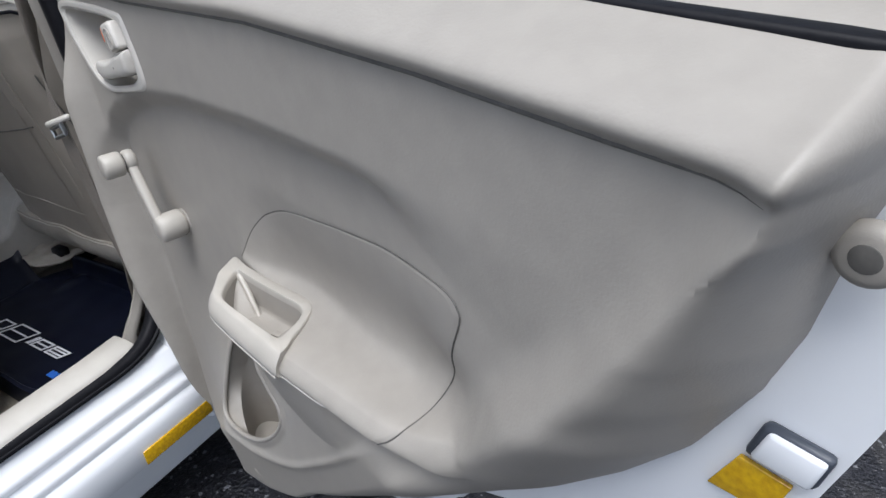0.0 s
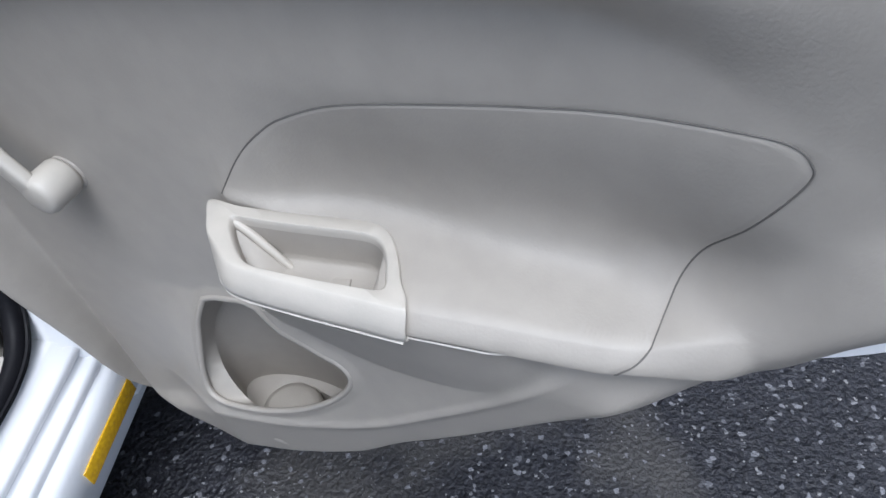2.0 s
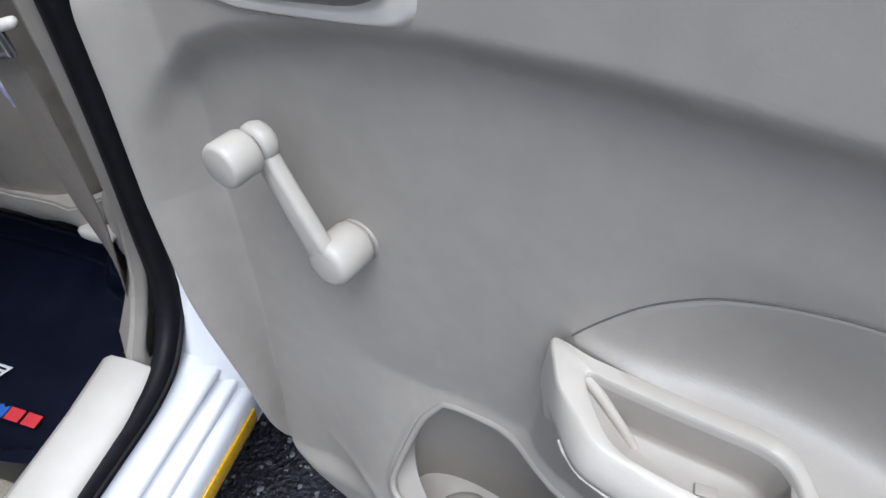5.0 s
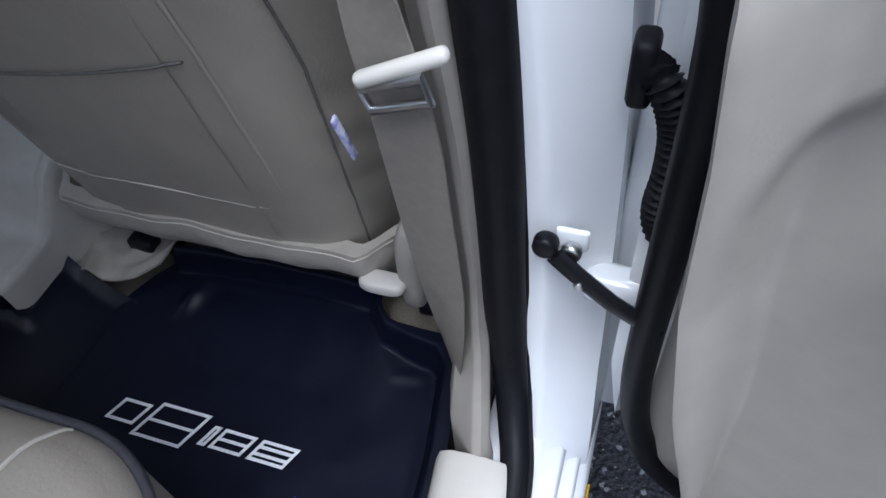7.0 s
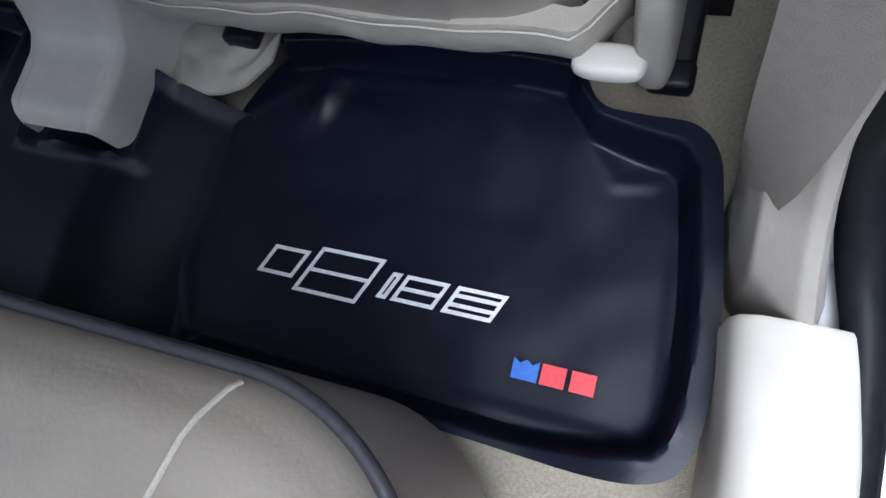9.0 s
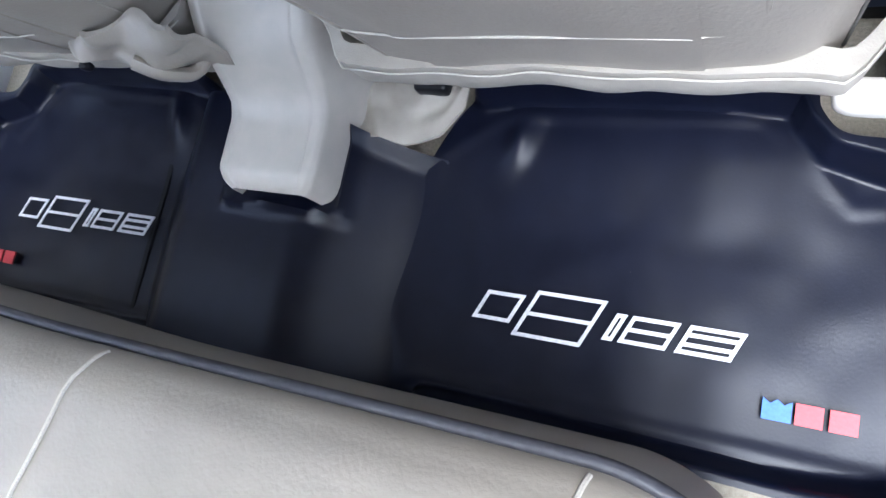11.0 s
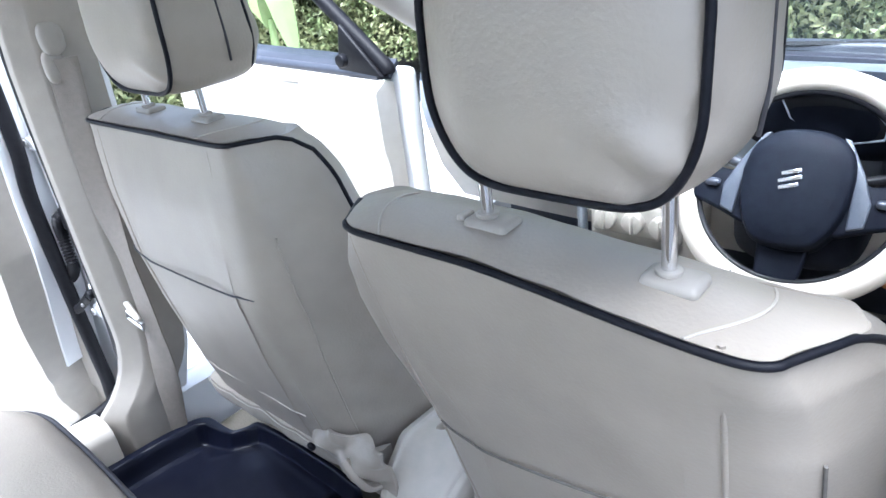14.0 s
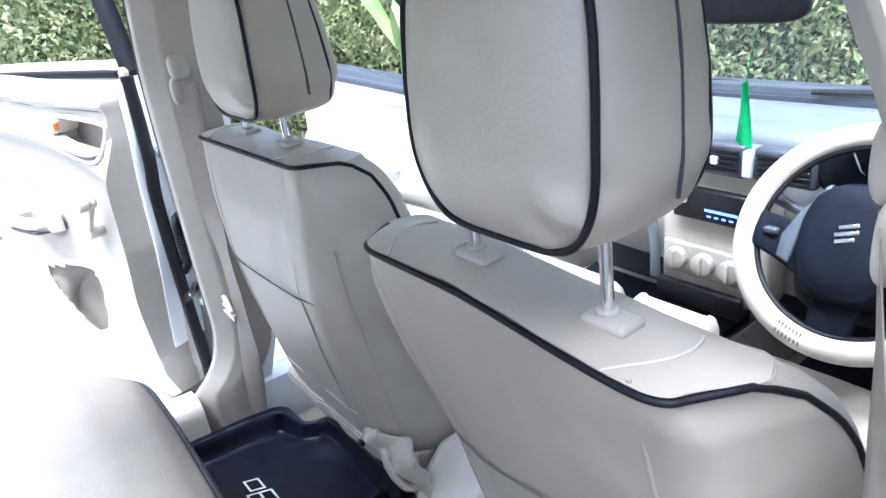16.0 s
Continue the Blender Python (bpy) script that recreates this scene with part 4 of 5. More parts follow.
# ---- mats ----
def build_mat(side):
    flip = Matrix.Diagonal((side, 1, 1, 1))
    mat = empty("floor_mat", flip @ Vector((0.37, -0.28, 0.282)), "dark navy rubber floor mat with raised rim and white emblem", "floor mat", "rear floor mats")

    edge = [(0.125, -0.425), (0.112, -0.385), (0.104, -0.343), (0.115, -0.25), (0.132, -0.19), (0.145, -0.150), (0.170, -0.105), (0.195, -0.085), (0.26, -0.078), (0.35, -0.076), (0.45, -0.077), (0.502, -0.082), (0.512, -0.105), (0.530, -0.124), (0.565, -0.128), (0.607, -0.132), (0.630, -0.155), (0.640, -0.20), (0.652, -0.28), (0.655, -0.345), (0.650, -0.395), (0.630, -0.422), (0.58, -0.432), (0.48, -0.430), (0.38, -0.428), (0.28, -0.426), (0.19, -0.425)]
    ring = curve_at([(*p, 0) for p in edge + edge[:1]], 216)[:-1]
    core = Vector((0.37, -0.26, 0))
    rim = edge[7:]

    def rim_dist(x, y):
        best = 9.0
        for (x1, y1), (x2, y2) in zip(rim, rim[1:]):
            k = min(1, max(0, ((x - x1) * (x2 - x1) + (y - y1) * (y2 - y1)) / ((x2 - x1) ** 2 + (y2 - y1) ** 2)))
            best = min(best, math.hypot(x - x1 - k * (x2 - x1), y - y1 - k * (y2 - y1)))
        return best

    def f(s, t):
        p = ring[round(s * 216) % 216]
        k = min(1.0, t * 1.04)
        r = max(0.0008, 1 - (1 - k) ** 1.5)
        x, y = core.x + (p.x - core.x) * r, core.y + (p.y - core.y) * r
        d = rim_dist(x, y)
        wide = 0.016 + 0.010 * smooth(0.50, 0.62, x)
        tall = 0.036 + 0.012 * smooth(0.52, 0.62, x)
        z = 0.303 + tall * (1 - smooth(wide - 0.010, wide + 0.006, d)) + 0.012 * smooth(-0.24, -0.10, y) * smooth(0.60, 0.50, x)
        z += 0.0035 * noise.noise(Vector((x * 6, y * 6, side * 2.0))) + 0.0012 * noise.noise(Vector((x * 20, y * 20, side)))
        z += 0.010 * math.exp(-((x - 0.238 - 0.2 * (y + 0.14)) / 0.014) ** 2) * math.exp(-((y + 0.135) / 0.032) ** 2)
        z += 0.0018 * (1 - smooth(0.0, 0.014, abs(poly_dist((x, y), ((0.16, -0.40), (0.13, -0.34), (0.15, -0.16), (0.22, -0.11), (0.47, -0.10), (0.55, -0.178), (0.593, -0.170), (0.616, -0.24), (0.628, -0.38), (0.61, -0.403))))) - 0.002)
        if t > 0.985:
            z = 0.285
        return flip @ Vector((x, y, z))
    part("tray", grid(f, 216, 60, wrap=True, caps=False), MAT, mat)

    def glyph(x0, x1, y0, y1, slant, width, ink, cuts=0):
        """An outlined slanted block lying on the mat."""
        def q(x, y):
            return Vector((x + slant * (y - y0), y, 0.3105 + 0.012 * smooth(-0.24, -0.10, y)))
        bm = bmesh.new()
        o = [q(x0, y0), q(x1, y0), q(x1, y1), q(x0, y1)]
        i = [q(x0 + width, y0 + width), q(x1 - width, y0 + width), q(x1 - width, y1 - width), q(x0 + width, y1 - width)]
        ov, iv = [bm.verts.new(p) for p in o], [bm.verts.new(p) for p in i]
        for k in range(4):
            bm.faces.new((ov[k], ov[(k + 1) % 4], iv[(k + 1) % 4], iv[k]))
        for c in range(cuts):
            y = y0 + (y1 - y0) * (c + 1) / (cuts + 1)
            bm.faces.new([bm.verts.new(p) for p in (q(x0 + width, y - width / 2), q(x1 - width, y - width / 2), q(x1 - width, y + width / 2), q(x0 + width, y + width / 2))])
        got = bmesh.ops.extrude_face_region(bm, geom=bm.faces[:])
        bmesh.ops.translate(bm, verts=[v for v in got["geom"] if isinstance(v, bmesh.types.BMVert)], vec=(0, 0, 0.0012))
        return part("emblem_block", bm, ink, mat, flat=True)
    o = 0.0 if side > 0 else -0.715
    for x0, x1, y0, y1, cuts in ((0.222, 0.262, -0.329, -0.299, 0), (0.266, 0.335, -0.340, -0.292, 1), (0.354, 0.364, -0.329, -0.302, 0), (0.369, 0.412, -0.329, -0.302, 1), (0.420, 0.468, -0.329, -0.302, 2)):
        glyph(x0 + o, x1 + o, y0 + (0.028 if side < 0 else 0), y1 + (0.028 if side < 0 else 0), 0.42, 0.0038, WHITE_INK, cuts)
    b = 0.497 if side > 0 else -0.545
    for k, ink in enumerate((BLUE_INK, RED_INK, RED_INK)):
        x0 = b + 0.0255 * k
        if k:
            block = [(0, 0), (0.021, 0), (0.021, 0.018), (0, 0.018)]
        else:
            block = [(0, 0), (0.023, 0), (0.023, 0.018), (0.017, 0.014), (0.0115, 0.018), (0.006, 0.014), (0, 0.018)]
        part("maker_mark", prism(block, 0.0016, Matrix.Translation((x0, -0.371, 0.3115))), ink, mat)
    return mat


build_mat(1)
build_mat(-1)
for cx in (0.36, -0.36):
    fm = empty("footwell_mat", (cx, 0.5, 0.281), "dark rubber mat in the front footwell", "floor mat", "front floor mats")
    part("mat_sheet", slab(lambda s, t: Vector((cx - 0.26 + 0.52 * s, 0.02 + 0.95 * t, 0.288 + 0.012 * (abs(2 * s - 1) ** 8 + abs(2 * t - 1) ** 8) + 0.002 * noise.noise(Vector((s * 6, t * 9, cx))))), lambda s, t: Vector((cx - 0.26 + 0.52 * s, 0.02 + 0.95 * t, 0.2815)), 24, 30), MAT, fm)
tm = empty("tunnel_mat", (0, -0.3, 0.33), "dark navy rubber mat over the floor tunnel", "floor mat")


def hump(s, t):
    x = -0.235 + 0.395 * s
    front = lin([(-0.235, -0.11), (-0.09, -0.12), (0.03, -0.135), (0.06, -0.150), (0.12, -0.160), (0.16, -0.165)], x)
    y = -0.427 + (front + 0.427) * t
    z = 0.300 + 0.060 * smooth(-0.225, -0.14, x) * smooth(0.16, 0.01, x) + 0.003 * noise.noise(Vector((x * 8, y * 8, 3)))
    z += 0.010 * smooth(front - 0.02, front, y) * smooth(0.04, 0.06, x)
    r = max(abs(x + 0.010) - 0.068, -0.246 - y)
    z += 0.009 * (1 - smooth(0.0, 0.010, abs(r - 0.004)))
    return Vector((x, y, z))


part("sheet", slab(hump, lambda s, t: hump(s, t) - Vector((0, 0, 0.008)), 60, 40), MAT, tm)
# black strip added for the dark of the gap beside the left mat
part("mat_gap_shade", tube([hump(0.0, k / 30) + Vector((-0.006, 0, -0.002)) for k in range(31)], 0.006, 6), RUBBER, tm)


# ---- front seats ----
def build_seat(cx, dy, dz, wide, name_label):
    seat = empty("front_seat", (cx, 0.1 + dy, 0.31), name_label, "car seat", "front seats")

    def back_y(z):
        if cx < 0:
            return lin([(0.40, -0.105), (0.44, -0.122), (0.55, -0.152), (0.70, -0.186), (0.80, -0.203), (0.92, -0.205), (1.0, -0.198), (1.06, -0.196)], z)
        return lin([(0.40, -0.115), (0.44, -0.130), (0.55, -0.152), (0.78, -0.205), (1.0, -0.262), (1.06, -0.262)], z)

    T = 1.0 + dz

    def deep(z):
        """From the rear face to the piped front edge of the side."""
        return lin([(0.40, 0.215), (0.60, 0.200), (0.72, 0.180), (0.80, 0.155), (0.87, 0.138), (0.94, 0.118), (0.98, 0.096), (1.0, 0.076), (1.03, 0.066)], z - dz)

    def rear_half(z, sx=0):
        if cx > 0 and sx < 0:
            return lin([(0.40, 0.200), (0.60, 0.208), (0.72, 0.214), (0.78, 0.230), (0.84, 0.246), (0.90, 0.246), (0.95, 0.228), (0.98, 0.206), (1.0, 0.190), (1.03, 0.186)], z - dz)
        return wide * lin([(0.40, 0.200), (0.55, 0.205), (0.75, 0.214), (0.88, 0.214), (0.96, 0.203), (1.0, 0.190), (1.03, 0.186)], z - dz)

    def front_half(z):
        return wide * lin([(0.40, 0.228), (0.60, 0.240), (0.80, 0.250), (0.90, 0.246), (0.96, 0.234), (1.0, 0.218), (1.03, 0.212)], z - dz)

    def plan_at(z):
        """The outline of the backrest at height z: x from its middle, y."""
        d, yb = deep(z), back_y(z)
        r = lin([(0.45, 0.050), (0.75, 0.056), (0.90, 0.040), (0.98, 0.026), (1.0, 0.020)], z - dz)
        flank = []
        for sx in (1, -1):
            h, f = rear_half(z, sx), max(front_half(z), rear_half(z, sx) + 0.006)
            side = [(0.5 * h, 0.0), (h - 1.9 * r, 0.03 * r), (h - 0.9 * r, 0.16 * r), (h - 0.30 * r, 0.50 * r), (h, 1.0 * r), (0.55 * h + 0.45 * f + 0.004, r + 0.45 * (d - r)), (f, d - 0.012), (f - 0.002, d + 0.004), (f - 0.020, d + 0.026), (f - 0.07, d + 0.020)]
            flank.append([(sx * x, y) for x, y in side])
        pts = [(0, 0)] + flank[0] + [(0, d + 0.004)] + flank[1][::-1] + [(0, 0)]
        return [Vector((p.x, p.y + yb, z)) for p in curve_at([(x, y, 0) for x, y in pts], 176)[:-1]]

    LEVELS = [0.42 + (T - 0.415) * j / 60 for j in range(61)]
    plans = [plan_at(z) for z in LEVELS]

    def surf(x, z):
        p = plans[min(60, max(0, round((z - 0.42) / (T - 0.415) * 60)))]
        best = sorted((q.x, q.y) for q in p[:72] + p[-72:] if q.y < back_y(z) + 0.6 * deep(z))
        return lin(best, x) + back_y(z) - back_y(p[0].z)

    pw = lambda v, e: math.copysign(abs(v) ** (2 / e), v)

    def droop(x):
        """The outer shoulder hangs a little."""
        return -0.018 * smooth(-0.06, 0.18, x) + 0.003 * smooth(0.18, 0.22, x) if cx > 0 else 0.0

    def hull(s, t):
        j = round(t * 60)
        p = plans[j][round(s * 176) % 176]
        z, x = p.z, p.x
        rear = smooth(0.06, 0.0, p.y - back_y(z))
        dent = 0.007 * math.exp(-((z - 0.76) / 0.10) ** 2) * math.exp(-(x / 0.12) ** 2) * rear
        pull = 0.0024 * noise.noise(Vector((x * 9, z * 5, cx * 3))) + 0.0014 * noise.noise(Vector((x * 30, z * 12, cx)))
        # creases drawn towards the waist of the side
        fold = 0.004 * math.sin(z * 55 + p.y * 30) * math.exp(-((z - 0.62) / 0.10) ** 2) * smooth(0.0, 0.05, p.y - back_y(z)) * (1 - smooth(0.12, 0.2, p.y - back_y(z)))
        k = smooth(T - 0.10, T, z)
        return Vector((cx + x * (1 + 0.3 * fold) + math.copysign(fold, x) * (1 if abs(x) > 0.1 else 0), p.y + dent + pull * (1 - k), z + droop(x) * k))
    part("backrest", grid(hull, 176, 60, wrap=True, caps=True), LEATHER, seat)

    top_plan = plan_at(T)
    mid_y = back_y(T) + 0.055

    def rise(x, y):
        """Height of the padded top over its piping."""
        k = 1 - (x / (0.215 * wide)) ** 4
        return 0.013 * max(0.0, k) * max(0.0, 1 - (y / 0.062) ** 2) ** 0.6 - 0.006 * smooth(0.0, 0.07, y)

    def cap(s, t):
        p = top_plan[round(s * 176) % 176]
        x, y = p.x * (1 - t), (p.y - mid_y) * (1 - t)
        return Vector((cx + x, mid_y + y, T + 0.004 + rise(x, y) + droop(x) + 0.0015 * noise.noise(Vector((x * 25, y * 25, cx)))))
    part("shoulder_pad", grid(cap, 176, 18, wrap=True, caps=False), LEATHER, seat)
    # piping: up the front edge of one side, round the rear of the top, and down the other
    loop = []
    for sx in (-1, 1):
        run = []
        for i in range(34):
            z = T - 0.022 - 0.015 * i
            run.append(Vector((cx + sx * (max(front_half(z), rear_half(z, sx) + 0.006) + 0.0015), back_y(z) + deep(z) - 0.003, z + droop(sx * front_half(z)) * smooth(T - 0.1, T, z))))
        f, d = front_half(T), deep(T)
        run = [Vector((cx + sx * (f - 0.004), back_y(T) + d * 0.72, T + 0.0035 + droop(sx * f))), Vector((cx + sx * (f + 0.001), back_y(T) + d * 0.94, T - 0.004 + droop(sx * f)))] + run
        loop = run[::-1] if sx < 0 else loop + [Vector((cx + p.x * 1.006, p.y - 0.0012, T + 0.004 + droop(p.x))) for p in sorted(top_plan[:60] + top_plan[-60:], key=lambda p: (p.x if abs(p.x) < rear_half(T) * 0.98 else math.copysign(rear_half(T) + p.y - back_y(T), p.x))) if p.y < back_y(T) + 0.62 * d] + run
    part("top_piping", tube(loop, 0.0031, 8), PIPING, seat, "black piping round the shoulder")
    for sx in (-1, 1):
        seam = []
        outer = sx * cx > 0
        for i in range(37):
            z = T - 0.006 - 0.015 * i
            x = sx * (lin([(0.40, 0.150), (0.56, 0.145), (0.70, 0.146), (0.97, 0.154)], z) if outer else lin([(0.40, 0.150), (0.56, 0.158), (0.74, 0.178), (0.97, 0.178)], z) if cx > 0 else lin([(0.40, 0.150), (0.60, 0.160), (0.78, 0.166), (0.97, 0.150)], z))
            seam.append(Vector((cx + x, surf(x, z) + 0.0012, z)))
        part("back_seam", tube(seam, 0.0024, 8, flat=0.8), LEATHER, seat)
        edge = []
        for i in range(30):
            z = T - 0.12 - 0.0148 * i
            x = sx * (rear_half(z, sx) - 0.006)
            edge.append(Vector((cx + x + sx * 0.0015, surf(x, z) - 0.0012, z)))
        # driver's outer corner: a dark line paints the crease's shade
        part("corner_seam", tube(edge, 0.0016, 8, flat=0.8), LEATHER if cx < 0 else RIM if sx < 0 else GAP_SHADE, seat)
        arc = []
        for k in range(15):
            y = -0.055 + 0.085 * k / 14
            x = sx * (0.132 + 0.034 * math.sin(math.pi * k / 20))
            arc.append(Vector((cx + x, mid_y + y, T + 0.0045 + rise(x, y) + droop(x))))
        part("top_seam", tube(arc, 0.0011, 6), RIM, seat)
    part("lower_stitch", tube([Vector((cx + x, surf(x, 0.553) - 0.0005, 0.553 + 0.004 * math.sin((x + 0.19) * 9))) for x in [-0.19 + 0.325 * i / 30 for i in range(31)]], 0.0011, 6), STITCH, seat)
    def hem(s, t):
        z = 0.428 + 0.058 * t
        x = -0.232 + 0.464 * s
        return Vector((cx + x, back_y(z) - 0.003 + 0.050 * smooth(0.195, 0.236, abs(x)) - 0.005 * math.sin(math.pi * t) + 0.0015 * math.sin(s * 31) + 0.002 * noise.noise(Vector((s * 14, t * 2, cx))), z + 0.003 * math.sin(s * 17)))
    part("hem", slab(hem, lambda s, t: hem(s, t) + Vector((0, 0.02, 0)), 60, 8), CREAM, seat, "cream cloth hem of the seat cover")
    rim = [(0.117, 0.725), (0.21, 0.721), (0.30, 0.732), (0.38, 0.750), (0.450, 0.768)] if cx > 0 else [(-0.525, 0.803), (-0.45, 0.797), (-0.335, 0.795), (-0.23, 0.797), (-0.168, 0.801)]
    # dark tube draws the shadow under the pocket's edge
    part("pocket_seam", tube([Vector((p.x, surf(p.x - cx, p.y) - 0.0002, p.y)) for p in curve_at([(x, z, 0) for x, z in rim], 36)], 0.0015, 6), GREY_PIPING if cx < 0 else GAP_SHADE, seat, "dark shade line at the edge of the seatback pocket")
    part("hem_stitch", tube([hem(k / 40, 0.94) + Vector((0, -0.003, 0)) for k in range(41)], 0.0009, 6), STITCH, seat)
    # knotted straps of the cover at the inner lower corner
    ix = cx - math.copysign(0.222, cx)
    if cx < 0:
        def crumple(s, t):
            n = Vector((s * 3.2, t * 3.0, 4.0))
            return Vector((-0.225 + 0.175 * s + 0.016 * t * math.sin(7 * s), -0.128 - 0.026 * math.sin(math.pi * min(1, t * 1.1)) * math.sin(math.pi * s) - 0.014 * noise.noise(n) + 0.008 * math.sin(11 * s + 5 * t), 0.535 - (0.05 + 0.065 * s) * t + 0.010 * noise.noise(n * 1.7)))
        part("cover_flap", slab(crumple, lambda s, t: crumple(s, t) + Vector((0, 0.006, 0)), 40, 24), LEATHER, seat, "crumpled loose flap of the seat cover")
        part("flap_clip", pad((-0.205, -0.150, 0.487), (0.008, 0.005, 0.006), 3, 12, 8), BLACK, seat)
        part("cover_strap", tube(curve_at([(ix - 0.01, back_y(0.5) - 0.012, 0.50), (ix + 0.015, back_y(0.47) - 0.02, 0.475), (ix + 0.03, back_y(0.44), 0.45), (ix + 0.06, -0.09 + dy, 0.49), (ix + 0.10, -0.05 + dy, 0.52)], 24), 0.008, 8, flat=1.5), LEATHER, seat)
        part("strap_clip", tube([(ix + 0.095, -0.055 + dy, 0.525), (ix + 0.105, -0.05 + dy, 0.54)], 0.004, 6), STEEL, seat)
    # cushion ahead of the backrest
    part("cushion", pad((cx, 0.22 + dy, 0.475), (0.205, 0.28, 0.085), 5), LEATHER, seat)
    part("seat_frame", box((cx, 0.17 + dy, 0.385), (0.42, 0.46, 0.10), 0.02), CARPET, seat)
    for rx in (0.142, 0.580):
        rx = math.copysign(rx, cx)
        part("seat_rail", box((rx, 0.18 + dy, 0.315), (0.035, 0.5, 0.04), 0.006), BLACK, seat, "black seat runner")
        part("rail_end", box((rx, -0.092 + dy * 0.5, 0.352), (0.040, 0.028, 0.022), 0.006), BLACK, seat)
    part("recline_cover", pad((math.copysign(0.568, cx), -0.090 + dy, 0.450), (0.016, 0.044, 0.072), 3.6), PLASTIC, seat, "cream recliner cover")
    part("recline_lever", pad((math.copysign(0.538, cx), -0.135 + dy, 0.440), (0.028, 0.014, 0.010), 3.2, 24, 12), PLASTIC_LIGHT, seat)
    if cx > 0:
        part("cover_label", box((0.580, -0.209, 0.727), (0.003, 0.008, 0.046), 0.0012, pose(0, 0, 0, 12, -7, 0)), LABEL, seat, "small printed fabric label")
    # headrest
    hz, hy = (1.186 if cx > 0 else 1.174) + dz, back_y(1.0) + 0.056
    hx = 0.363 if cx > 0 else -0.290

    def head(s, t):
        a = s * 2 * math.pi
        b = (t - 0.5) * math.pi * 0.998
        k = pw(math.cos(b), 5.0)
        z = hz + 0.118 * pw(math.sin(b), 4.5)
        q = (z - hz) / 0.118
        w = 0.102 - 0.010 * smooth(0.0, 1.0, q) - 0.008 * smooth(-0.4, -1.0, q)
        dd = 0.085 - 0.02 * smooth(-0.6, 1.0, q)
        x, y = w * k * pw(math.cos(a), 4.5), dd * k * pw(math.sin(a), 3.2)
        near = smooth(0.02, 0.09, x) * smooth(0.6, -0.5, q)
        wr = 0.0058 * math.sin(z * 130 + x * 60 + 2 * noise.noise(Vector((x * 20, z * 20, 7)))) * near * (1 if y < 0 else 0.4) + 0.002 * noise.noise(Vector((x * 16, z * 9, cx)))
        return Vector((hx + x, hy + y - 0.06 * (z - hz) + wr, z))
    hr = part("headrest", grid(head, 80, 48, wrap=True, caps=True), LEATHER, seat, "beige padded headrest cover")
    for yy, wf in ((-0.064, 0.0945), (0.052, 0.0945)):
        lp = []
        for i in range(96):
            a = i / 96 * 2 * math.pi
            z = hz + 0.112 * pw(math.sin(a), 4.5)
            q = (z - hz) / 0.118
            lp.append(Vector((hx + (wf - 0.010 * smooth(0.0, 1.0, q) - 0.008 * smooth(-0.4, -1.0, q)) * pw(math.cos(a), 5), hy + yy * (1.03 - 0.24 * smooth(-0.6, 1.0, q)) - 0.06 * (z - hz), z)))
        part("headrest_piping", tube(lp, 0.0030, 8, closed=True), PIPING, hr)
    part("headrest_seam", tube([Vector((hx + 0.1015 - 0.010 * smooth(0.0, 1.0, (z - hz) / 0.118) - 0.008 * smooth(-0.4, -1.0, (z - hz) / 0.118), hy + 0.012 - 0.06 * (z - hz), z)) for z in [hz - 0.085 + 0.01 * i for i in range(18)]], 0.0017, 6), GREY_PIPING, hr)
    for sx in (-1, 1):
        px, py = (0.342 if cx > 0 else -0.323) + sx * 0.076, back_y(1.0) + 0.048
        part("post", tube([(px, py, T), (px, py - 0.002, 1.12 + dz)], 0.0053, 14), CHROME, hr, "chrome post")
        part("post_guide", box((px + 0.004, py, T + 0.016 + droop(px - cx)), (0.042, 0.030, 0.012), 0.005), PLASTIC, seat, "beige post guide")
        part("guide_collar", disc((px, py, T + 0.0215 + droop(px - cx)), (0, 0, 1), 0.0095, 0.004, 16, 0.001), PLASTIC, seat)
        if sx < 0:
            part("guide_button", box((px - 0.024, py, T + 0.016 + droop(px - cx)), (0.008, 0.016, 0.009), 0.002), PLASTIC, seat)
    return seat


build_seat(0.316, 0.0, -0.004, 1.0, "beige leatherette driver's seat with black piping")
build_seat(-0.333, 0.068, 0.018, 1.05, "beige leatherette passenger seat with black piping")


# ---- rear seat ----
rs = empty("bench_seat", (0, -0.8, 0.31), "cream leatherette rear bench seat with dark piping", "car seat")


def bench(s, t):
    """Cushion: s across, t from the low front edge over the top to the rear."""
    x = -0.71 + 1.25 * s
    back = 0.0
    corner = 0.14 if x > 0 else 0.18
    k = max(x - (0.54 - corner), -0.71 + corner - x) / corner
    if k > 0:
        back = corner * (1 - math.sqrt(max(0.0, 1 - min(1.0, k) ** 2)))
    prof = [(0, 0.0, 0.36), (0.12, 0.0, 0.50), (0.2, 0.0, 0.555), (0.28, 0.012, 0.582), (0.36, 0.035, 0.60), (0.5, 0.12, 0.615), (0.75, 0.3, 0.605), (1.0, 0.52, 0.58)]
    y = lin([(a, b) for a, b, c in prof], t)
    z = lin([(a, c) for a, b, c in prof], t)
    return Vector((x, -0.415 + 0.015 * smooth(0.0, -0.45, x) - y - back * (1 - smooth(0.6, 1, t)), z + 0.004 * noise.noise(Vector((x * 4, t * 5, 0)))))


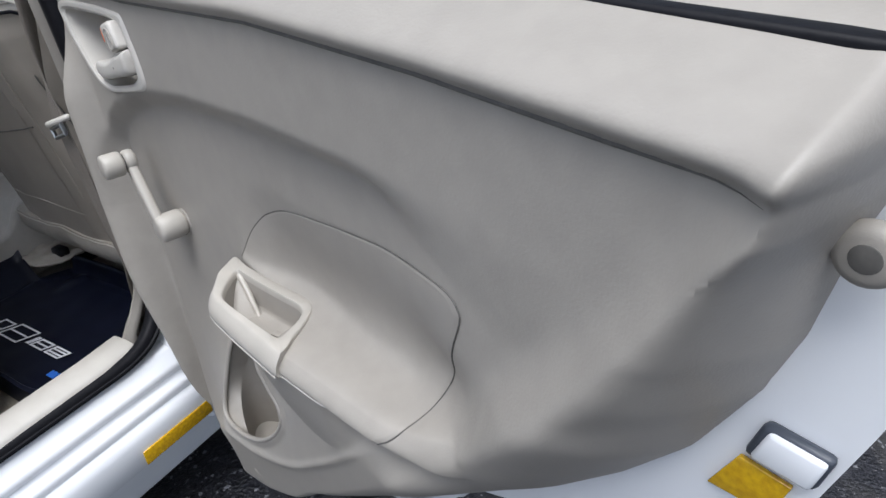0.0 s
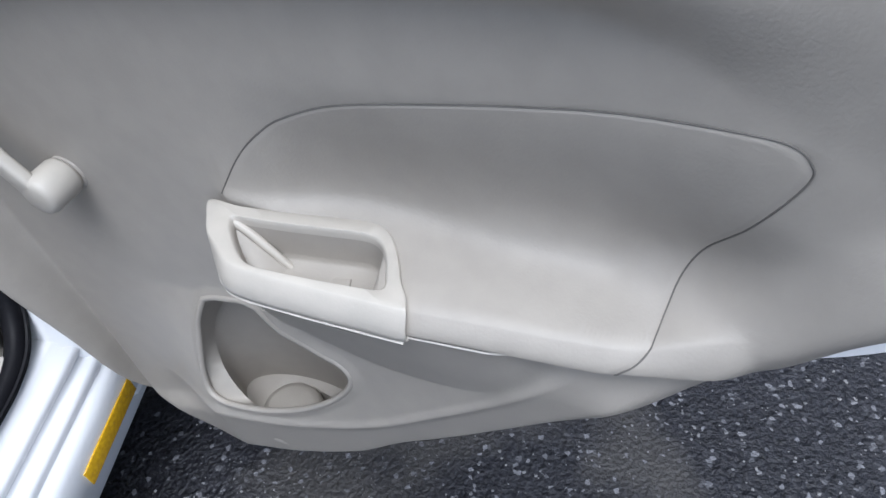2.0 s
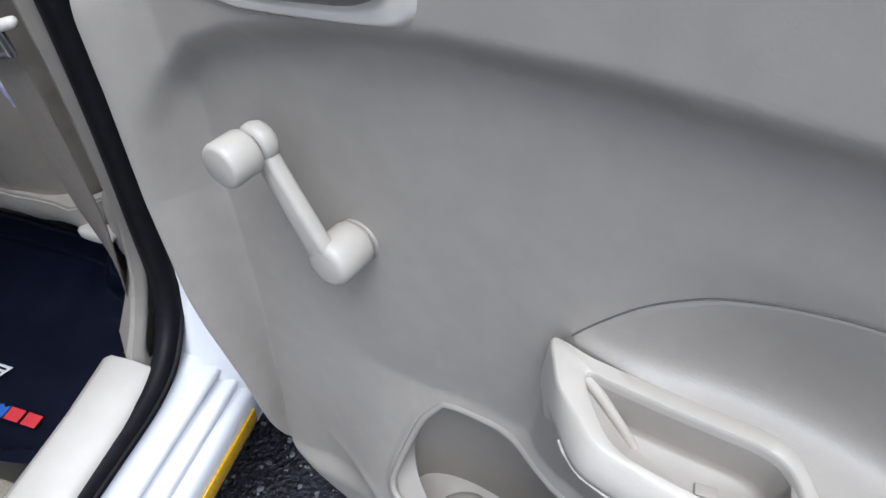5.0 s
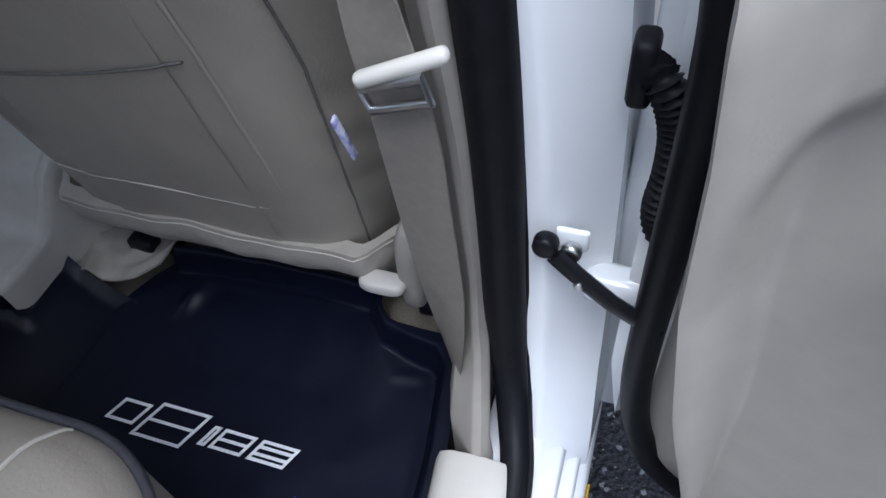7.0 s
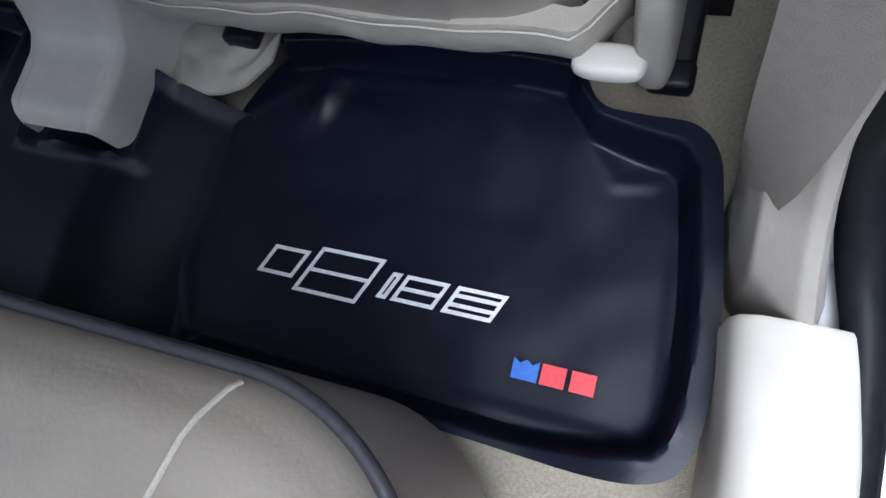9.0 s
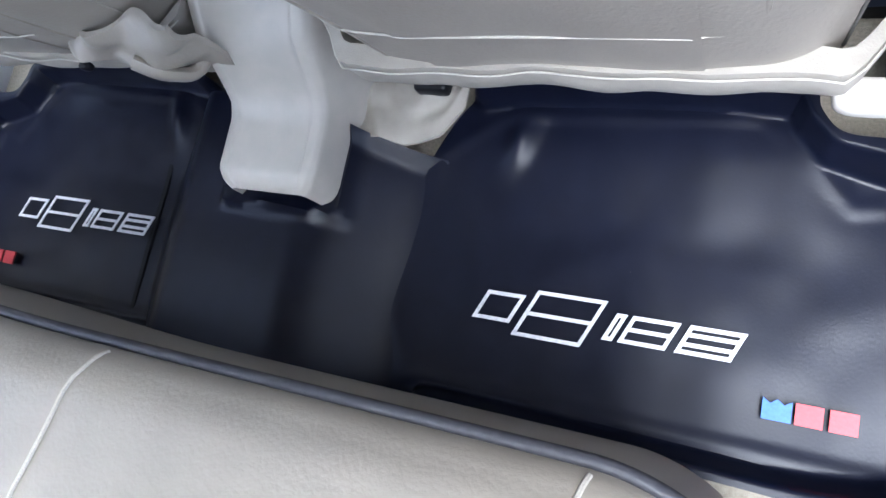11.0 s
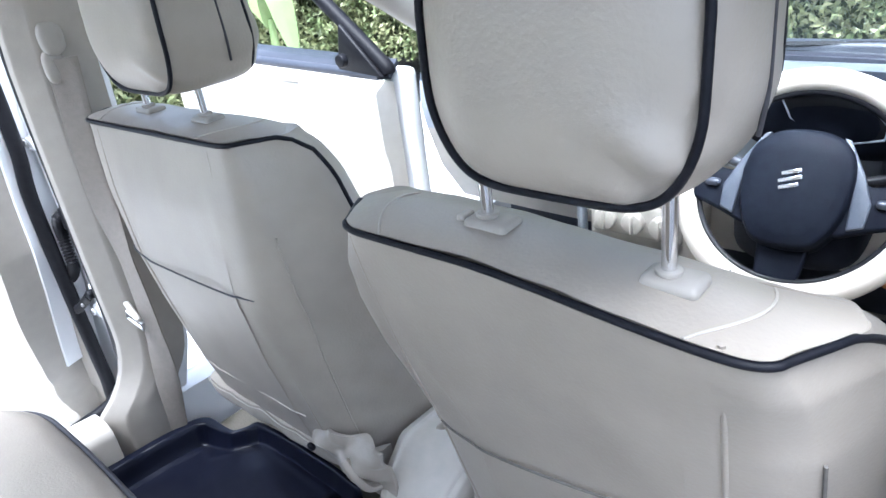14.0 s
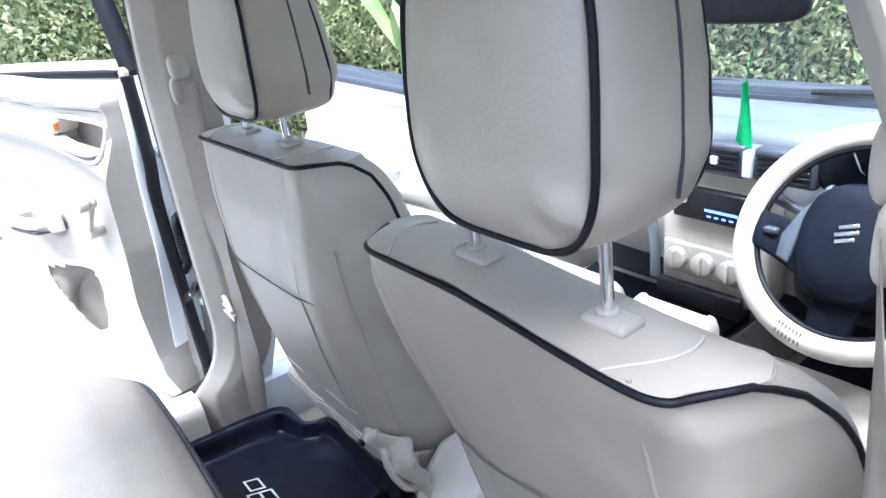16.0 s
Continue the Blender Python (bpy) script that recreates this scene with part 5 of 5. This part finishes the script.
part("bench_cushion", slab(bench, lambda s, t: Vector((bench(s, t).x * 0.98, -0.5 - 0.45 * t - 0.1 * abs(s - 0.5), 0.34)), 90, 40), LEATHER, rs)
part("bench_piping", tube([bench(i / 120, 0.235) + Vector((0, 0.003, 0)) for i in range(121)], 0.0048, 8), GREY_PIPING, rs, "dark grey front piping")
for x in (0.042, 0.405):
    part("bench_seam", tube([bench((x + 0.71) / 1.25 - 0.025 * k / 20, 0.26 + 0.55 * k / 20) + Vector((0, 0, 0.001)) for k in range(21)], 0.0018, 6), STITCH, rs)
part("bench_back", pad((0, -1.02, 0.85), (0.62, 0.09, 0.30), 5, 48, 24, pose(0, 0, 0, 14, 0, 0).to_3x3()), LEATHER, rs)

# ---- console ----
con = empty("centre_console", (0, -0.1, 0.33), "beige plastic centre console with handbrake end", "console")


def con_f(s, t):
    y = -0.242 + 0.75 * t ** 1.5
    top = lin([(-0.25, 0.380), (-0.236, 0.396), (-0.225, 0.403), (-0.165, 0.404), (-0.148, 0.412), (-0.135, 0.430), (-0.11, 0.475), (-0.06, 0.51), (0.1, 0.50), (0.5, 0.56)], y)
    h = lin([(-0.243, 0.050), (-0.235, 0.060), (-0.22, 0.066), (-0.15, 0.066), (-0.12, 0.072), (-0.05, 0.085), (0.5, 0.10)], y)
    prof = [(0, -1.04, 0), (0.12, -1.0, 0.55), (0.2, -0.96, 0.90), (0.26, -0.88, 0.985), (0.32, -0.74, 1.0), (0.37, -0.70, 0.975), (0.63, 0.70, 0.975), (0.68, 0.74, 1.0), (0.74, 0.88, 0.985), (0.8, 0.96, 0.90), (0.88, 1.0, 0.55), (1, 1.04, 0)]
    return Vector((-0.010 + h * lin([(a, b) for a, b, c in prof], s), y, 0.335 + (top - 0.335) * lin([(a, c) for a, b, c in prof], s)))


part("housing", slab(con_f, lambda s, t: con_f(s, t) * 0.97 + Vector((0, 0.004, -0.004)), 60, 60), WINDER, con)
def loose_carpet(s, t):
    x = 0.045 + 0.135 * s
    y = lin([(0.045, -0.158), (0.08, -0.156), (0.119, -0.163), (0.16, -0.150), (0.18, -0.115)], x) + 0.11 * t
    return Vector((x, y, 0.350 + 0.004 * math.sin(24 * s + 9 * t) * (1 - s) + 0.007 * noise.noise(Vector((s * 4, t * 5, 9))) - 0.006 * s))


part("carpet_flap", slab(loose_carpet, lambda s, t: loose_carpet(s, t) - Vector((0, 0, 0.004)), 30, 20), CREAM, con, "loose cream carpet beside the console")

# ---- seat belts ----
for side in (1, -1):
    fl = Matrix.Diagonal((side, 1, 1, 1))
    belt = empty("seat_belt", fl @ Vector((0.64, -0.2, 0.36)), "brown grey seat belt hanging along the pillar", "seat belt", "front seat belts")
    path = [(0.586, -0.196, 1.11), (0.612, -0.225, 1.0), (0.636, -0.247, 0.87), (0.648, -0.248, 0.78), (0.649, -0.240, 0.70), (0.652, -0.232, 0.58), (0.651, -0.224, 0.45), (0.650, -0.216, 0.385)]
    if side < 0:
        path = [(0.578, -0.180, 1.11), (0.590, -0.184, 1.0), (0.598, -0.188, 0.86), (0.600, -0.183, 0.70), (0.600, -0.184, 0.57), (0.602, -0.196, 0.40), (0.603, -0.200, 0.375)]
    shift = Vector((0, 0, 0)) if side > 0 else Vector((-0.030, 0.062, -0.190))
    run = curve_at(path, 40)

    def wide(s, t):
        p = run[round(t * 40)]
        a = lin([(0.40, 1.2), (0.60, 0.25), (0.76, 0.1), (0.84, 0.2), (0.94, 0.75), (1.04, 1.1), (1.13, 1.2)], p.z) if side > 0 else lin([(0.40, 1.2), (0.60, 0.25), (0.76, 0.1), (0.90, 0.85), (1.13, 1.0)], p.z)
        half = lin([(0.40, 0.016), (0.5, 0.023)], p.z)
        return fl @ (p + Vector((math.cos(a), -math.sin(a), 0)) * half * (2 * s - 1))
    part("webbing", slab(wide, lambda s, t: wide(s, t) + Vector((0, 0.0025, 0)), 4, 40), BELT, belt)
    tongue = part("tongue", box(fl @ (shift + Vector((0.656, -0.258, 0.834))), (0.060, 0.011, 0.010), 0.004, pose(0, 0, 0, 0, -20 * side, 8 * side)), PLASTIC_LIGHT, belt, "cream buckle tongue")
    part("tongue_plate", tube([fl @ (shift + Vector(p)) for p in ((0.628, -0.257, 0.815), (0.670, -0.262, 0.832), (0.674, -0.262, 0.816), (0.633, -0.257, 0.800))], 0.0035, 8, closed=True), STEEL, tongue)
    guide = part("upper_guide", pad(fl @ Vector((0.586, -0.180, 1.142)), (0.011, 0.019, 0.027), 2.6), PLASTIC, belt, "beige upper belt guide")
    part("guide_loop", pad(fl @ Vector((0.592, -0.186, 1.098)), (0.008, 0.017, 0.026), 3), PLASTIC, guide)

# ---- dashboard ----
dash = empty("dashboard", (0, 0.75, 0.5), "dark and cream car dashboard with radio and vents", "dashboard")


def dash_f(s, t):
    x = -0.66 + 1.32 * s
    prof = [(0, 1.02, 0.86), (0.25, 0.85, 0.895), (0.38, 0.70, 0.90), (0.45, 0.655, 0.885), (0.55, 0.645, 0.80), (0.62, 0.66, 0.74), (0.8, 0.70, 0.62), (1, 0.78, 0.50)]
    y, z = lin([(a, b) for a, b, c in prof], t), lin([(a, c) for a, b, c in prof], t)
    return Vector((x, y + 0.10 * abs(x) ** 2, z - 0.03 * x * x))


part("upper_pad", slab(lambda s, t: dash_f(s, 0.47 * t), lambda s, t: dash_f(s, 0.47 * t) + Vector((0, 0.02, -0.02)), 40, 16), DASH, dash)
part("mid_panel", slab(lambda s, t: dash_f(s, 0.47 + 0.15 * t), lambda s, t: dash_f(s, 0.47 + 0.15 * t) + Vector((0, 0.03, 0)), 40, 8), SILVER, dash)
part("lower_panel", slab(lambda s, t: dash_f(s, 0.62 + 0.38 * t), lambda s, t: dash_f(s, 0.62 + 0.38 * t) + Vector((0, 0.03, 0)), 40, 16), PLASTIC_LIGHT, dash)
sweep = curve_at([(-0.60, 0.70, 0.800), (-0.53, 0.665, 0.795), (-0.40, 0.645, 0.772), (-0.26, 0.630, 0.742), (-0.19, 0.618, 0.725), (-0.15, 0.610, 0.690), (-0.135, 0.606, 0.63), (-0.135, 0.610, 0.55)], 60)
part("trim_strip", tube(sweep, 0.011, 8), DASH, dash, "dark moulding sweeping down to the console")
part("centre_panel", box((0.0, 0.655, 0.68), (0.24, 0.10, 0.30), 0.02), PLASTIC, dash, "cream centre panel of the dashboard")
radio = part("radio", box((0.009, 0.600, 0.749), (0.168, 0.03, 0.066), 0.004), BLACK, dash, "black radio with blue display")
part("display", box((0.034, 0.584, 0.742), (0.070, 0.002, 0.005), 0.0005), GLOW, radio)
for k in range(5):
    part("radio_button", box((0.008 + 0.016 * k, 0.584, 0.730), (0.008, 0.003, 0.003), 0.0008), GLOW, radio)
part("volume_knob", disc((-0.045, 0.586, 0.763), (0, -1, 0), 0.012, 0.014, 20), CHROME, radio)
heater = part("heater_panel", box((-0.004, 0.602, 0.618), (0.20, 0.016, 0.072), 0.006), HEATER, dash, "grey beige heater panel")
for x in (-0.066, -0.003, 0.057):
    k = part("heater_knob", disc((x, 0.596, 0.620), (0, -1, 0), 0.024, 0.020, 24), HEATER, heater)
    part("knob_grip", box((x, 0.573, 0.620), (0.007, 0.010, 0.040), 0.002), HEATER, heater)
part("lower_bin", box((-0.02, 0.600, 0.535), (0.20, 0.02, 0.05), 0.006), BLACK, dash)
for x in (0.018, 0.148):
    vent = part("centre_vent", box((x, 0.600, 0.850), (0.115, 0.03, 0.066), 0.008), NAVY, dash, "dark centre air vent")
    for k in range(5):
        part("slat", box((x, 0.584, 0.829 + 0.0105 * k), (0.098, 0.010, 0.0035), 0.001), BLACK, vent)
    part("slider", box((x, 0.580, 0.850), (0.014, 0.010, 0.016), 0.002), SILVER, vent)
part("hazard_button", box((0.083, 0.588, 0.850), (0.018, 0.02, 0.05), 0.003), SILVER, dash)
vent = part("side_vent", box((-0.435, 0.640, 0.855), (0.135, 0.03, 0.055), 0.012), SILVER, dash, "silver framed side vent")
part("vent_core", box((-0.435, 0.624, 0.855), (0.10, 0.006, 0.036), 0.006), BLACK, vent)
for k in range(3):
    part("slat", box((-0.435, 0.618, 0.845 + 0.010 * k), (0.095, 0.008, 0.003), 0.001), NAVY, vent)
part("cluster_hood", pad((0.340, 0.635, 0.865), (0.150, 0.065, 0.066), 3.2), HUB, dash, "dark instrument hood")
face = [(0.262, 0.908), (0.300, 0.916), (0.357, 0.914), (0.398, 0.893), (0.420, 0.868), (0.416, 0.848), (0.363, 0.836), (0.320, 0.850), (0.280, 0.872)]
up_y = Matrix(((1, 0, 0, 0), (0, 0, -1, 0.582), (0, 1, 0, 0), (0, 0, 0, 1)))
cluster = part("cluster_face", prism(face, 0.010, up_y, 0.003), BLACK, dash, "black instrument cluster")
part("cluster_rim", tube([(x, 0.573, z) for x, z in face], 0.0022, 6, closed=True), SILVER, cluster)
for k in range(3):
    part("warning_light", box((0.442, 0.600, 0.762 + 0.010 * k), (0.030, 0.004, 0.005), 0.001), ORANGE, dash, "orange warning strip")
part("right_pod", box((0.49, 0.635, 0.77), (0.16, 0.05, 0.14), 0.02), NAVY, dash)
part("round_cover", disc((0.452, 0.655, 0.575), (0, -1, 0.2), 0.022, 0.010, 24, 0.003), BROWN, dash, "brown round cover")
pn = empty("pennant", (0.063, 0.60, 0.86), "green cloth pennant hanging over the dashboard", "pennant")
part("cloth", slab(lambda s, t: Vector((0.063 + (s - 0.5) * 0.035 * (1 - 0.75 * t), 0.595 + 0.006 * math.sin(7 * s + 3 * t), 0.862 + 0.135 * t)), lambda s, t: Vector((0.063 + (s - 0.5) * 0.035 * (1 - 0.75 * t), 0.597 + 0.006 * math.sin(7 * s + 3 * t), 0.862 + 0.135 * t)), 10, 14), GREEN, pn)
part("cord", tube([(0.063, 0.597, 0.99), (0.08, 0.585, 1.06), (0.105, 0.565, 1.12)], 0.0012, 6), GREEN, pn)

# ---- steering wheel ----
WC = Vector((0.328, 0.462, 0.800))
tilt = pose(0, 0, 0, 58, 0, 0)
wm = Matrix.Translation(WC) @ tilt
wheel = empty("steering_wheel", WC, "cream covered steering wheel with dark hub", "steering wheel")
R = 0.168
rim = [wm @ Vector((R * math.cos(a), R * math.sin(a), 0)) for a in [2 * math.pi * i / 72 for i in range(72)]]
part("rim_cover", tube(rim, 0.0185, 12, closed=True), RIM, wheel, "cream leatherette rim cover")
inner = [wm @ Vector(((R - 0.019) * math.cos(a), (R - 0.019) * math.sin(a), -0.002)) for a in [2 * math.pi * i / 72 for i in range(72)]]
part("rim_inner", tube(inner, 0.006, 8, closed=True), BLACK, wheel)
shield = [(-0.080, 0.020), (-0.070, 0.062), (-0.040, 0.086), (0.0, 0.092), (0.040, 0.086), (0.070, 0.062), (0.080, 0.020), (0.074, -0.030), (0.056, -0.072), (0.030, -0.092), (-0.030, -0.092), (-0.056, -0.072), (-0.074, -0.030)]
shield = [(p.x, p.y) for p in curve_at([(x, y, 0) for x, y in shield + shield[:1]], 52)[:-1]]
hub = part("hub", grid(lambda s, t: wm @ Vector((shield[round(s * 52) % 52][0] * lin([(0, 1.0), (0.4, 1.0), (0.6, 0.95), (0.8, 0.75), (1, 0.02)], t), shield[round(s * 52) % 52][1] * lin([(0, 1.0), (0.4, 1.0), (0.6, 0.95), (0.8, 0.75), (1, 0.02)], t) - 0.006, lin([(0, -0.02), (0.4, 0.012), (0.6, 0.024), (0.8, 0.032), (1, 0.036)], t))), 52, 20, wrap=True), HUB, wheel, "dark padded hub")
for sx in (-1, 1):
    spoke = part("spoke", prism([(sx * x, y) for x, y in ((0.055, 0.030), (0.100, 0.012), (0.150, 0.020), (0.156, -0.038), (0.112, -0.052), (0.060, -0.072))], 0.022, wm @ Matrix.Translation((0, 0, -0.012)), 0.006), HUB, wheel)
    part("spoke_trim", prism([(sx * x, y) for x, y in ((0.050, 0.078), (0.060, 0.075), (0.088, 0.026), (0.104, -0.014), (0.102, -0.050), (0.080, -0.058), (0.078, -0.010), (0.072, 0.028))], 0.012, wm @ Matrix.Translation((0, 0, 0.004)), 0.003), TRIM, spoke, "satin grey spoke trim")
    part("spoke_key", pad(wm @ Vector((sx * 0.122, -0.012, 0.012)), (0.013, 0.008, 0.006), 3, 16, 8), NAVY, spoke)
part("spoke", prism([(-0.040, -0.070), (0.040, -0.070), (0.030, -0.158), (-0.030, -0.158)], 0.018, wm @ Matrix.Translation((0, 0, -0.016)), 0.005), HUB, wheel)
for k in (-1, 0, 1):
    part("badge_bar", box((0, 0, 0), (0.034 - 0.006 * abs(k), 0.006, 0.003), 0.001, wm @ pose(-0.004, 0.004 + 0.011 * k, 0.0355, 0, 0, 18)), CHROME, wheel, "plain chrome badge bar")
for k in range(7):
    a = radians(-112 + 2.2 * k)
    part("rim_stitch", tube([wm @ Vector(((R - 0.010) * math.cos(a), (R - 0.010) * math.sin(a), 0.0165)), wm @ Vector(((R + 0.010) * math.cos(a + 0.02), (R + 0.010) * math.sin(a + 0.02), 0.0165))], 0.0013, 6), GREY_PIPING, wheel)
part("column_shroud", pad(wm @ Vector((0, -0.035, -0.095)), (0.098, 0.085, 0.065), 3.5, 28, 16), HUB, wheel)
part("column", tube([wm @ Vector((0, 0, -0.02)), wm @ Vector((0, 0, -0.20))], 0.05, 12), BLACK, wheel)
part("stalk", tube([wm @ Vector((0.05, 0.02, -0.05)), wm @ Vector((0.16, 0.05, -0.05))], 0.009, 8), BLACK, wheel)
part("stalk", tube([wm @ Vector((-0.05, 0.02, -0.05)), wm @ Vector((-0.16, 0.05, -0.05))], 0.009, 8), NAVY, wheel)

# ---- far front door, swung open square to the car ----
def build_front_door():
    def at(u, w, v):
        return Vector((-0.74 - u, 0.62 - v - 0.02 * u, w))

    def low(u):
        return lin([(0, 0.48), (0.1, 0.36), (0.8, 0.34), (0.95, 0.40)], u)

    def f(s, t):
        u = 0.98 * s
        top = 0.865 + 0.05 * s
        w = low(u) + (top - low(u)) * t
        v = 0.012 * smooth(0.62, 0.70, w) + 0.05 * smooth(0.52, 0.60, w) * smooth(0.72, 0.64, w) * smooth(0.1, 0.3, u) - 0.04 * smooth(top - 0.03, top, w)
        return at(u, w, v)
    d = part("front_door", slab(f, lambda s, t: at(0.98 * s, low(0.98 * s) + (0.85 - low(0.98 * s)) * t, -0.06), 60, 50), PLASTIC_LIGHT, car, "cream trim of the open front door")
    part("shell", box((-1.24, 0.73, 0.60), (1.04, 0.06, 0.56), 0.02), PAINT, d)
    part("belt_strip", tube([at(0.02 + 0.94 * k / 10, 0.872 + 0.05 * k / 10, -0.035) for k in range(11)], 0.014, 8), NAVY, d, "dark window sill strip")
    part("sill_ledge", slab(lambda s, t: at(0.96 * s, 0.872 + 0.05 * s + 0.035 * t, -0.045 - 0.04 * t), lambda s, t: at(0.96 * s, 0.86 + 0.05 * s + 0.035 * t, -0.05 - 0.04 * t), 10, 4), NAVY, d)
    part("slot", box(at(0.36, 0.855, 0.012), (0.10, 0.004, 0.006), 0.001), PLASTIC, d)
    part("grip", pad(at(0.42, 0.66, 0.05), (0.10, 0.03, 0.02), 3), PLASTIC_LIGHT, d)
    part("bin", pad(at(0.30, 0.46, 0.03), (0.22, 0.03, 0.07), 4), PLASTIC, d)
    fr = [at(0.0, 0.88, -0.05), at(0.05, 0.93, -0.05), at(0.42, 1.22, -0.06), at(0.62, 1.32, -0.06), at(0.90, 1.34, -0.06), at(0.97, 0.92, -0.05)]
    part("window_frame", tube(curve_at(fr, 40), 0.02, 8), RUBBER, d)
    part("mirror_mount", prism([(0, 0.87), (0.17, 0.885), (0.14, 1.01)], 0.03, Matrix(((-1, 0, 0, -0.74), (0, 0, 1, 0.64), (0, 1, 0, 0), (0, 0, 0, 1))), 0.005), BLACK, d, "black mirror triangle")
    part("mirror_knob", disc(at(0.11, 0.92, 0.0), (0, -1, 0), 0.018, 0.02, 16), BLACK, d)
    g = part("window_glass", prism([(0.05, 0.90), (0.96, 0.93), (0.90, 1.33), (0.62, 1.31), (0.42, 1.21)], 0.004, Matrix(((-1, 0, 0, -0.74), (0, 0, 1, 0.675), (0, 1, 0, 0), (0, 0, 0, 1)))), GLASS, d)
    g.visible_shadow = False


build_front_door()

# ---- mirror, windscreen, pillars at the front ----
mir = empty("rear_view_mirror", (0.13, 0.55, 1.14), "black rear view mirror on the windscreen", "mirror")
part("mirror_body", pad((0.072, 0.56, 1.138), (0.112, 0.02, 0.036), 4), BLACK, mir)
for side in (1, -1):
    fl = Matrix.Diagonal((side, 1, 1, 1))
    part("a_pillar", tube([fl @ Vector(p) for p in ((0.67, 0.95, 0.90), (0.62, 0.68, 1.08), (0.55, 0.38, 1.28), (0.52, 0.15, 1.40))], 0.032, 10), PLASTIC_LIGHT, body, "cream pillar beside the windscreen")

part("cowl", slab(lambda s, t: Vector((-0.66 + 1.32 * s, 1.02 + 0.16 * t - 0.10 * (2 * s - 1) ** 2, 0.872 - 0.02 * t)), lambda s, t: Vector((-0.66 + 1.32 * s, 1.02 + 0.16 * t - 0.10 * (2 * s - 1) ** 2, 0.84 - 0.02 * t)), 20, 4), NAVY, body, "dark cowl below the windscreen")
part("bonnet", slab(lambda s, t: Vector((-0.70 + 1.40 * s, 1.16 + 1.0 * t - 0.10 * (2 * s - 1) ** 2, 0.79 - 0.20 * t * t - 0.06 * abs(2 * s - 1) ** 3)), lambda s, t: Vector((-0.70 + 1.40 * s, 1.16 + 1.0 * t - 0.10 * (2 * s - 1) ** 2, 0.74 - 0.20 * t * t - 0.06 * abs(2 * s - 1) ** 3)), 30, 16), PAINT, body, "white bonnet")
for x in (-0.30, 0.25):
    part("wiper", tube(curve_at([(x + 0.28, 1.05, 0.888), (x, 1.035, 0.896), (x - 0.26, 1.01, 0.892)], 16), 0.007, 6), BLACK, body, "black wiper blade")
ws = part("windscreen", slab(lambda s, t: Vector(((-0.64 + 1.28 * s) * (1 - 0.16 * t), 1.0 - 0.82 * t - 0.08 * (2 * s - 1) ** 2, 0.885 + 0.525 * t)), lambda s, t: Vector(((-0.64 + 1.28 * s) * (1 - 0.16 * t), 1.0 - 0.82 * t - 0.08 * (2 * s - 1) ** 2 + 0.004, 0.889 + 0.525 * t)), 16, 12), GLASS, body, "clear windscreen")
ws.visible_shadow = False

# ---- hedge ----
def build_hedge():
    rnd = random.Random(7)
    co, fa = [], []
    for i in range(120000):
        if rnd.random() < 0.62:
            x, y, z = rnd.uniform(-4.6, 3.4), 3.6 + rnd.uniform(-0.3, 0.45), rnd.uniform(0.2, 3.0)
        else:
            x, y, z = -4.4 + rnd.uniform(-0.3, 0.4), rnd.uniform(-3.0, 3.8), rnd.uniform(0.0, 1.75 + 0.25 * math.sin(i))
        c = Vector((x, y, z))
        depth = 0.35 * noise.noise(c * 2.2)
        if noise.noise(c * 1.7) < -0.32:
            continue
        if y > 3.2:
            c.y += depth
        else:
            c.x += depth
        q = Euler((rnd.uniform(-1.2, 1.2), rnd.uniform(-1.2, 1.2), rnd.uniform(0, 6.3))).to_matrix()
        L, W = rnd.uniform(0.016, 0.042), rnd.uniform(0.009, 0.019)
        k = len(co)
        co += [c + q @ Vector(v) for v in ((-L, 0, 0), (0, -W, 0.01), (L, 0, -0.012), (0, W, 0.01))]
        fa.append((k, k + 1, k + 2, k + 3))
    me = bpy.data.meshes.new("hedge")
    me.from_pydata(co, [], fa)
    me.materials.append(LEAF)
    tagged(new("hedge", me), "dense green garden hedge beside the road", "hedge", kind="stuff")
    # dark boxes behind the leaves, coloured as the shade deep in the hedge
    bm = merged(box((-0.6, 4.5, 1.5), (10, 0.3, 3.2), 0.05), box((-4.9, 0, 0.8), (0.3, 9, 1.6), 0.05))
    tagged(part("hedge_core", bm, material("hedge shade", (0.03, 0.045, 0.018), 0.9, second=(0.09, 0.11, 0.045), scale=6)), "dark boxes for the shaded inside of the hedge", "hedge", kind="stuff")
    # a broad-leaved plant in front of it
    plant = empty("banana_plant", (-3.45, 2.25, 0.0), "young banana plant with broad pale green leaves", "plant")
    part("stem", tube([(-3.45, 2.25, 0.0), (-3.43, 2.24, 0.5), (-3.40, 2.22, 0.75)], [0.05, 0.035, 0.02], 10), LEAF_BIG, plant)
    for tip, bend in (((-3.95, 2.0, 1.12), 0.25), ((-3.10, 2.15, 0.52), 0.42), ((-3.55, 2.5, 1.30), 0.12), ((-3.05, 2.5, 1.02), 0.2)):
        base, end = Vector((-3.42, 2.23, 0.70)), Vector(tip)
        mid = (base + end) / 2 + Vector((0, 0, bend))
        line = curve_at([base, mid, end], 20)

        def leaf(s, t):
            p = line[round(t * 20)]
            w0 = 0.10 * math.sin(math.pi * min(1.0, 0.06 + 0.94 * t)) ** 0.7 * (2 * s - 1)
            d = (end - base).cross(Vector((0, 0, 1))).normalized()
            return p + d * w0 + Vector((0, 0, -abs(w0) * 0.35 + 0.006 * math.sin(40 * t) * (2 * s - 1)))
        part("leaf", slab(leaf, lambda s, t: leaf(s, t) - Vector((0, 0, 0.003)), 8, 20), LEAF_BIG, plant)


build_hedge()
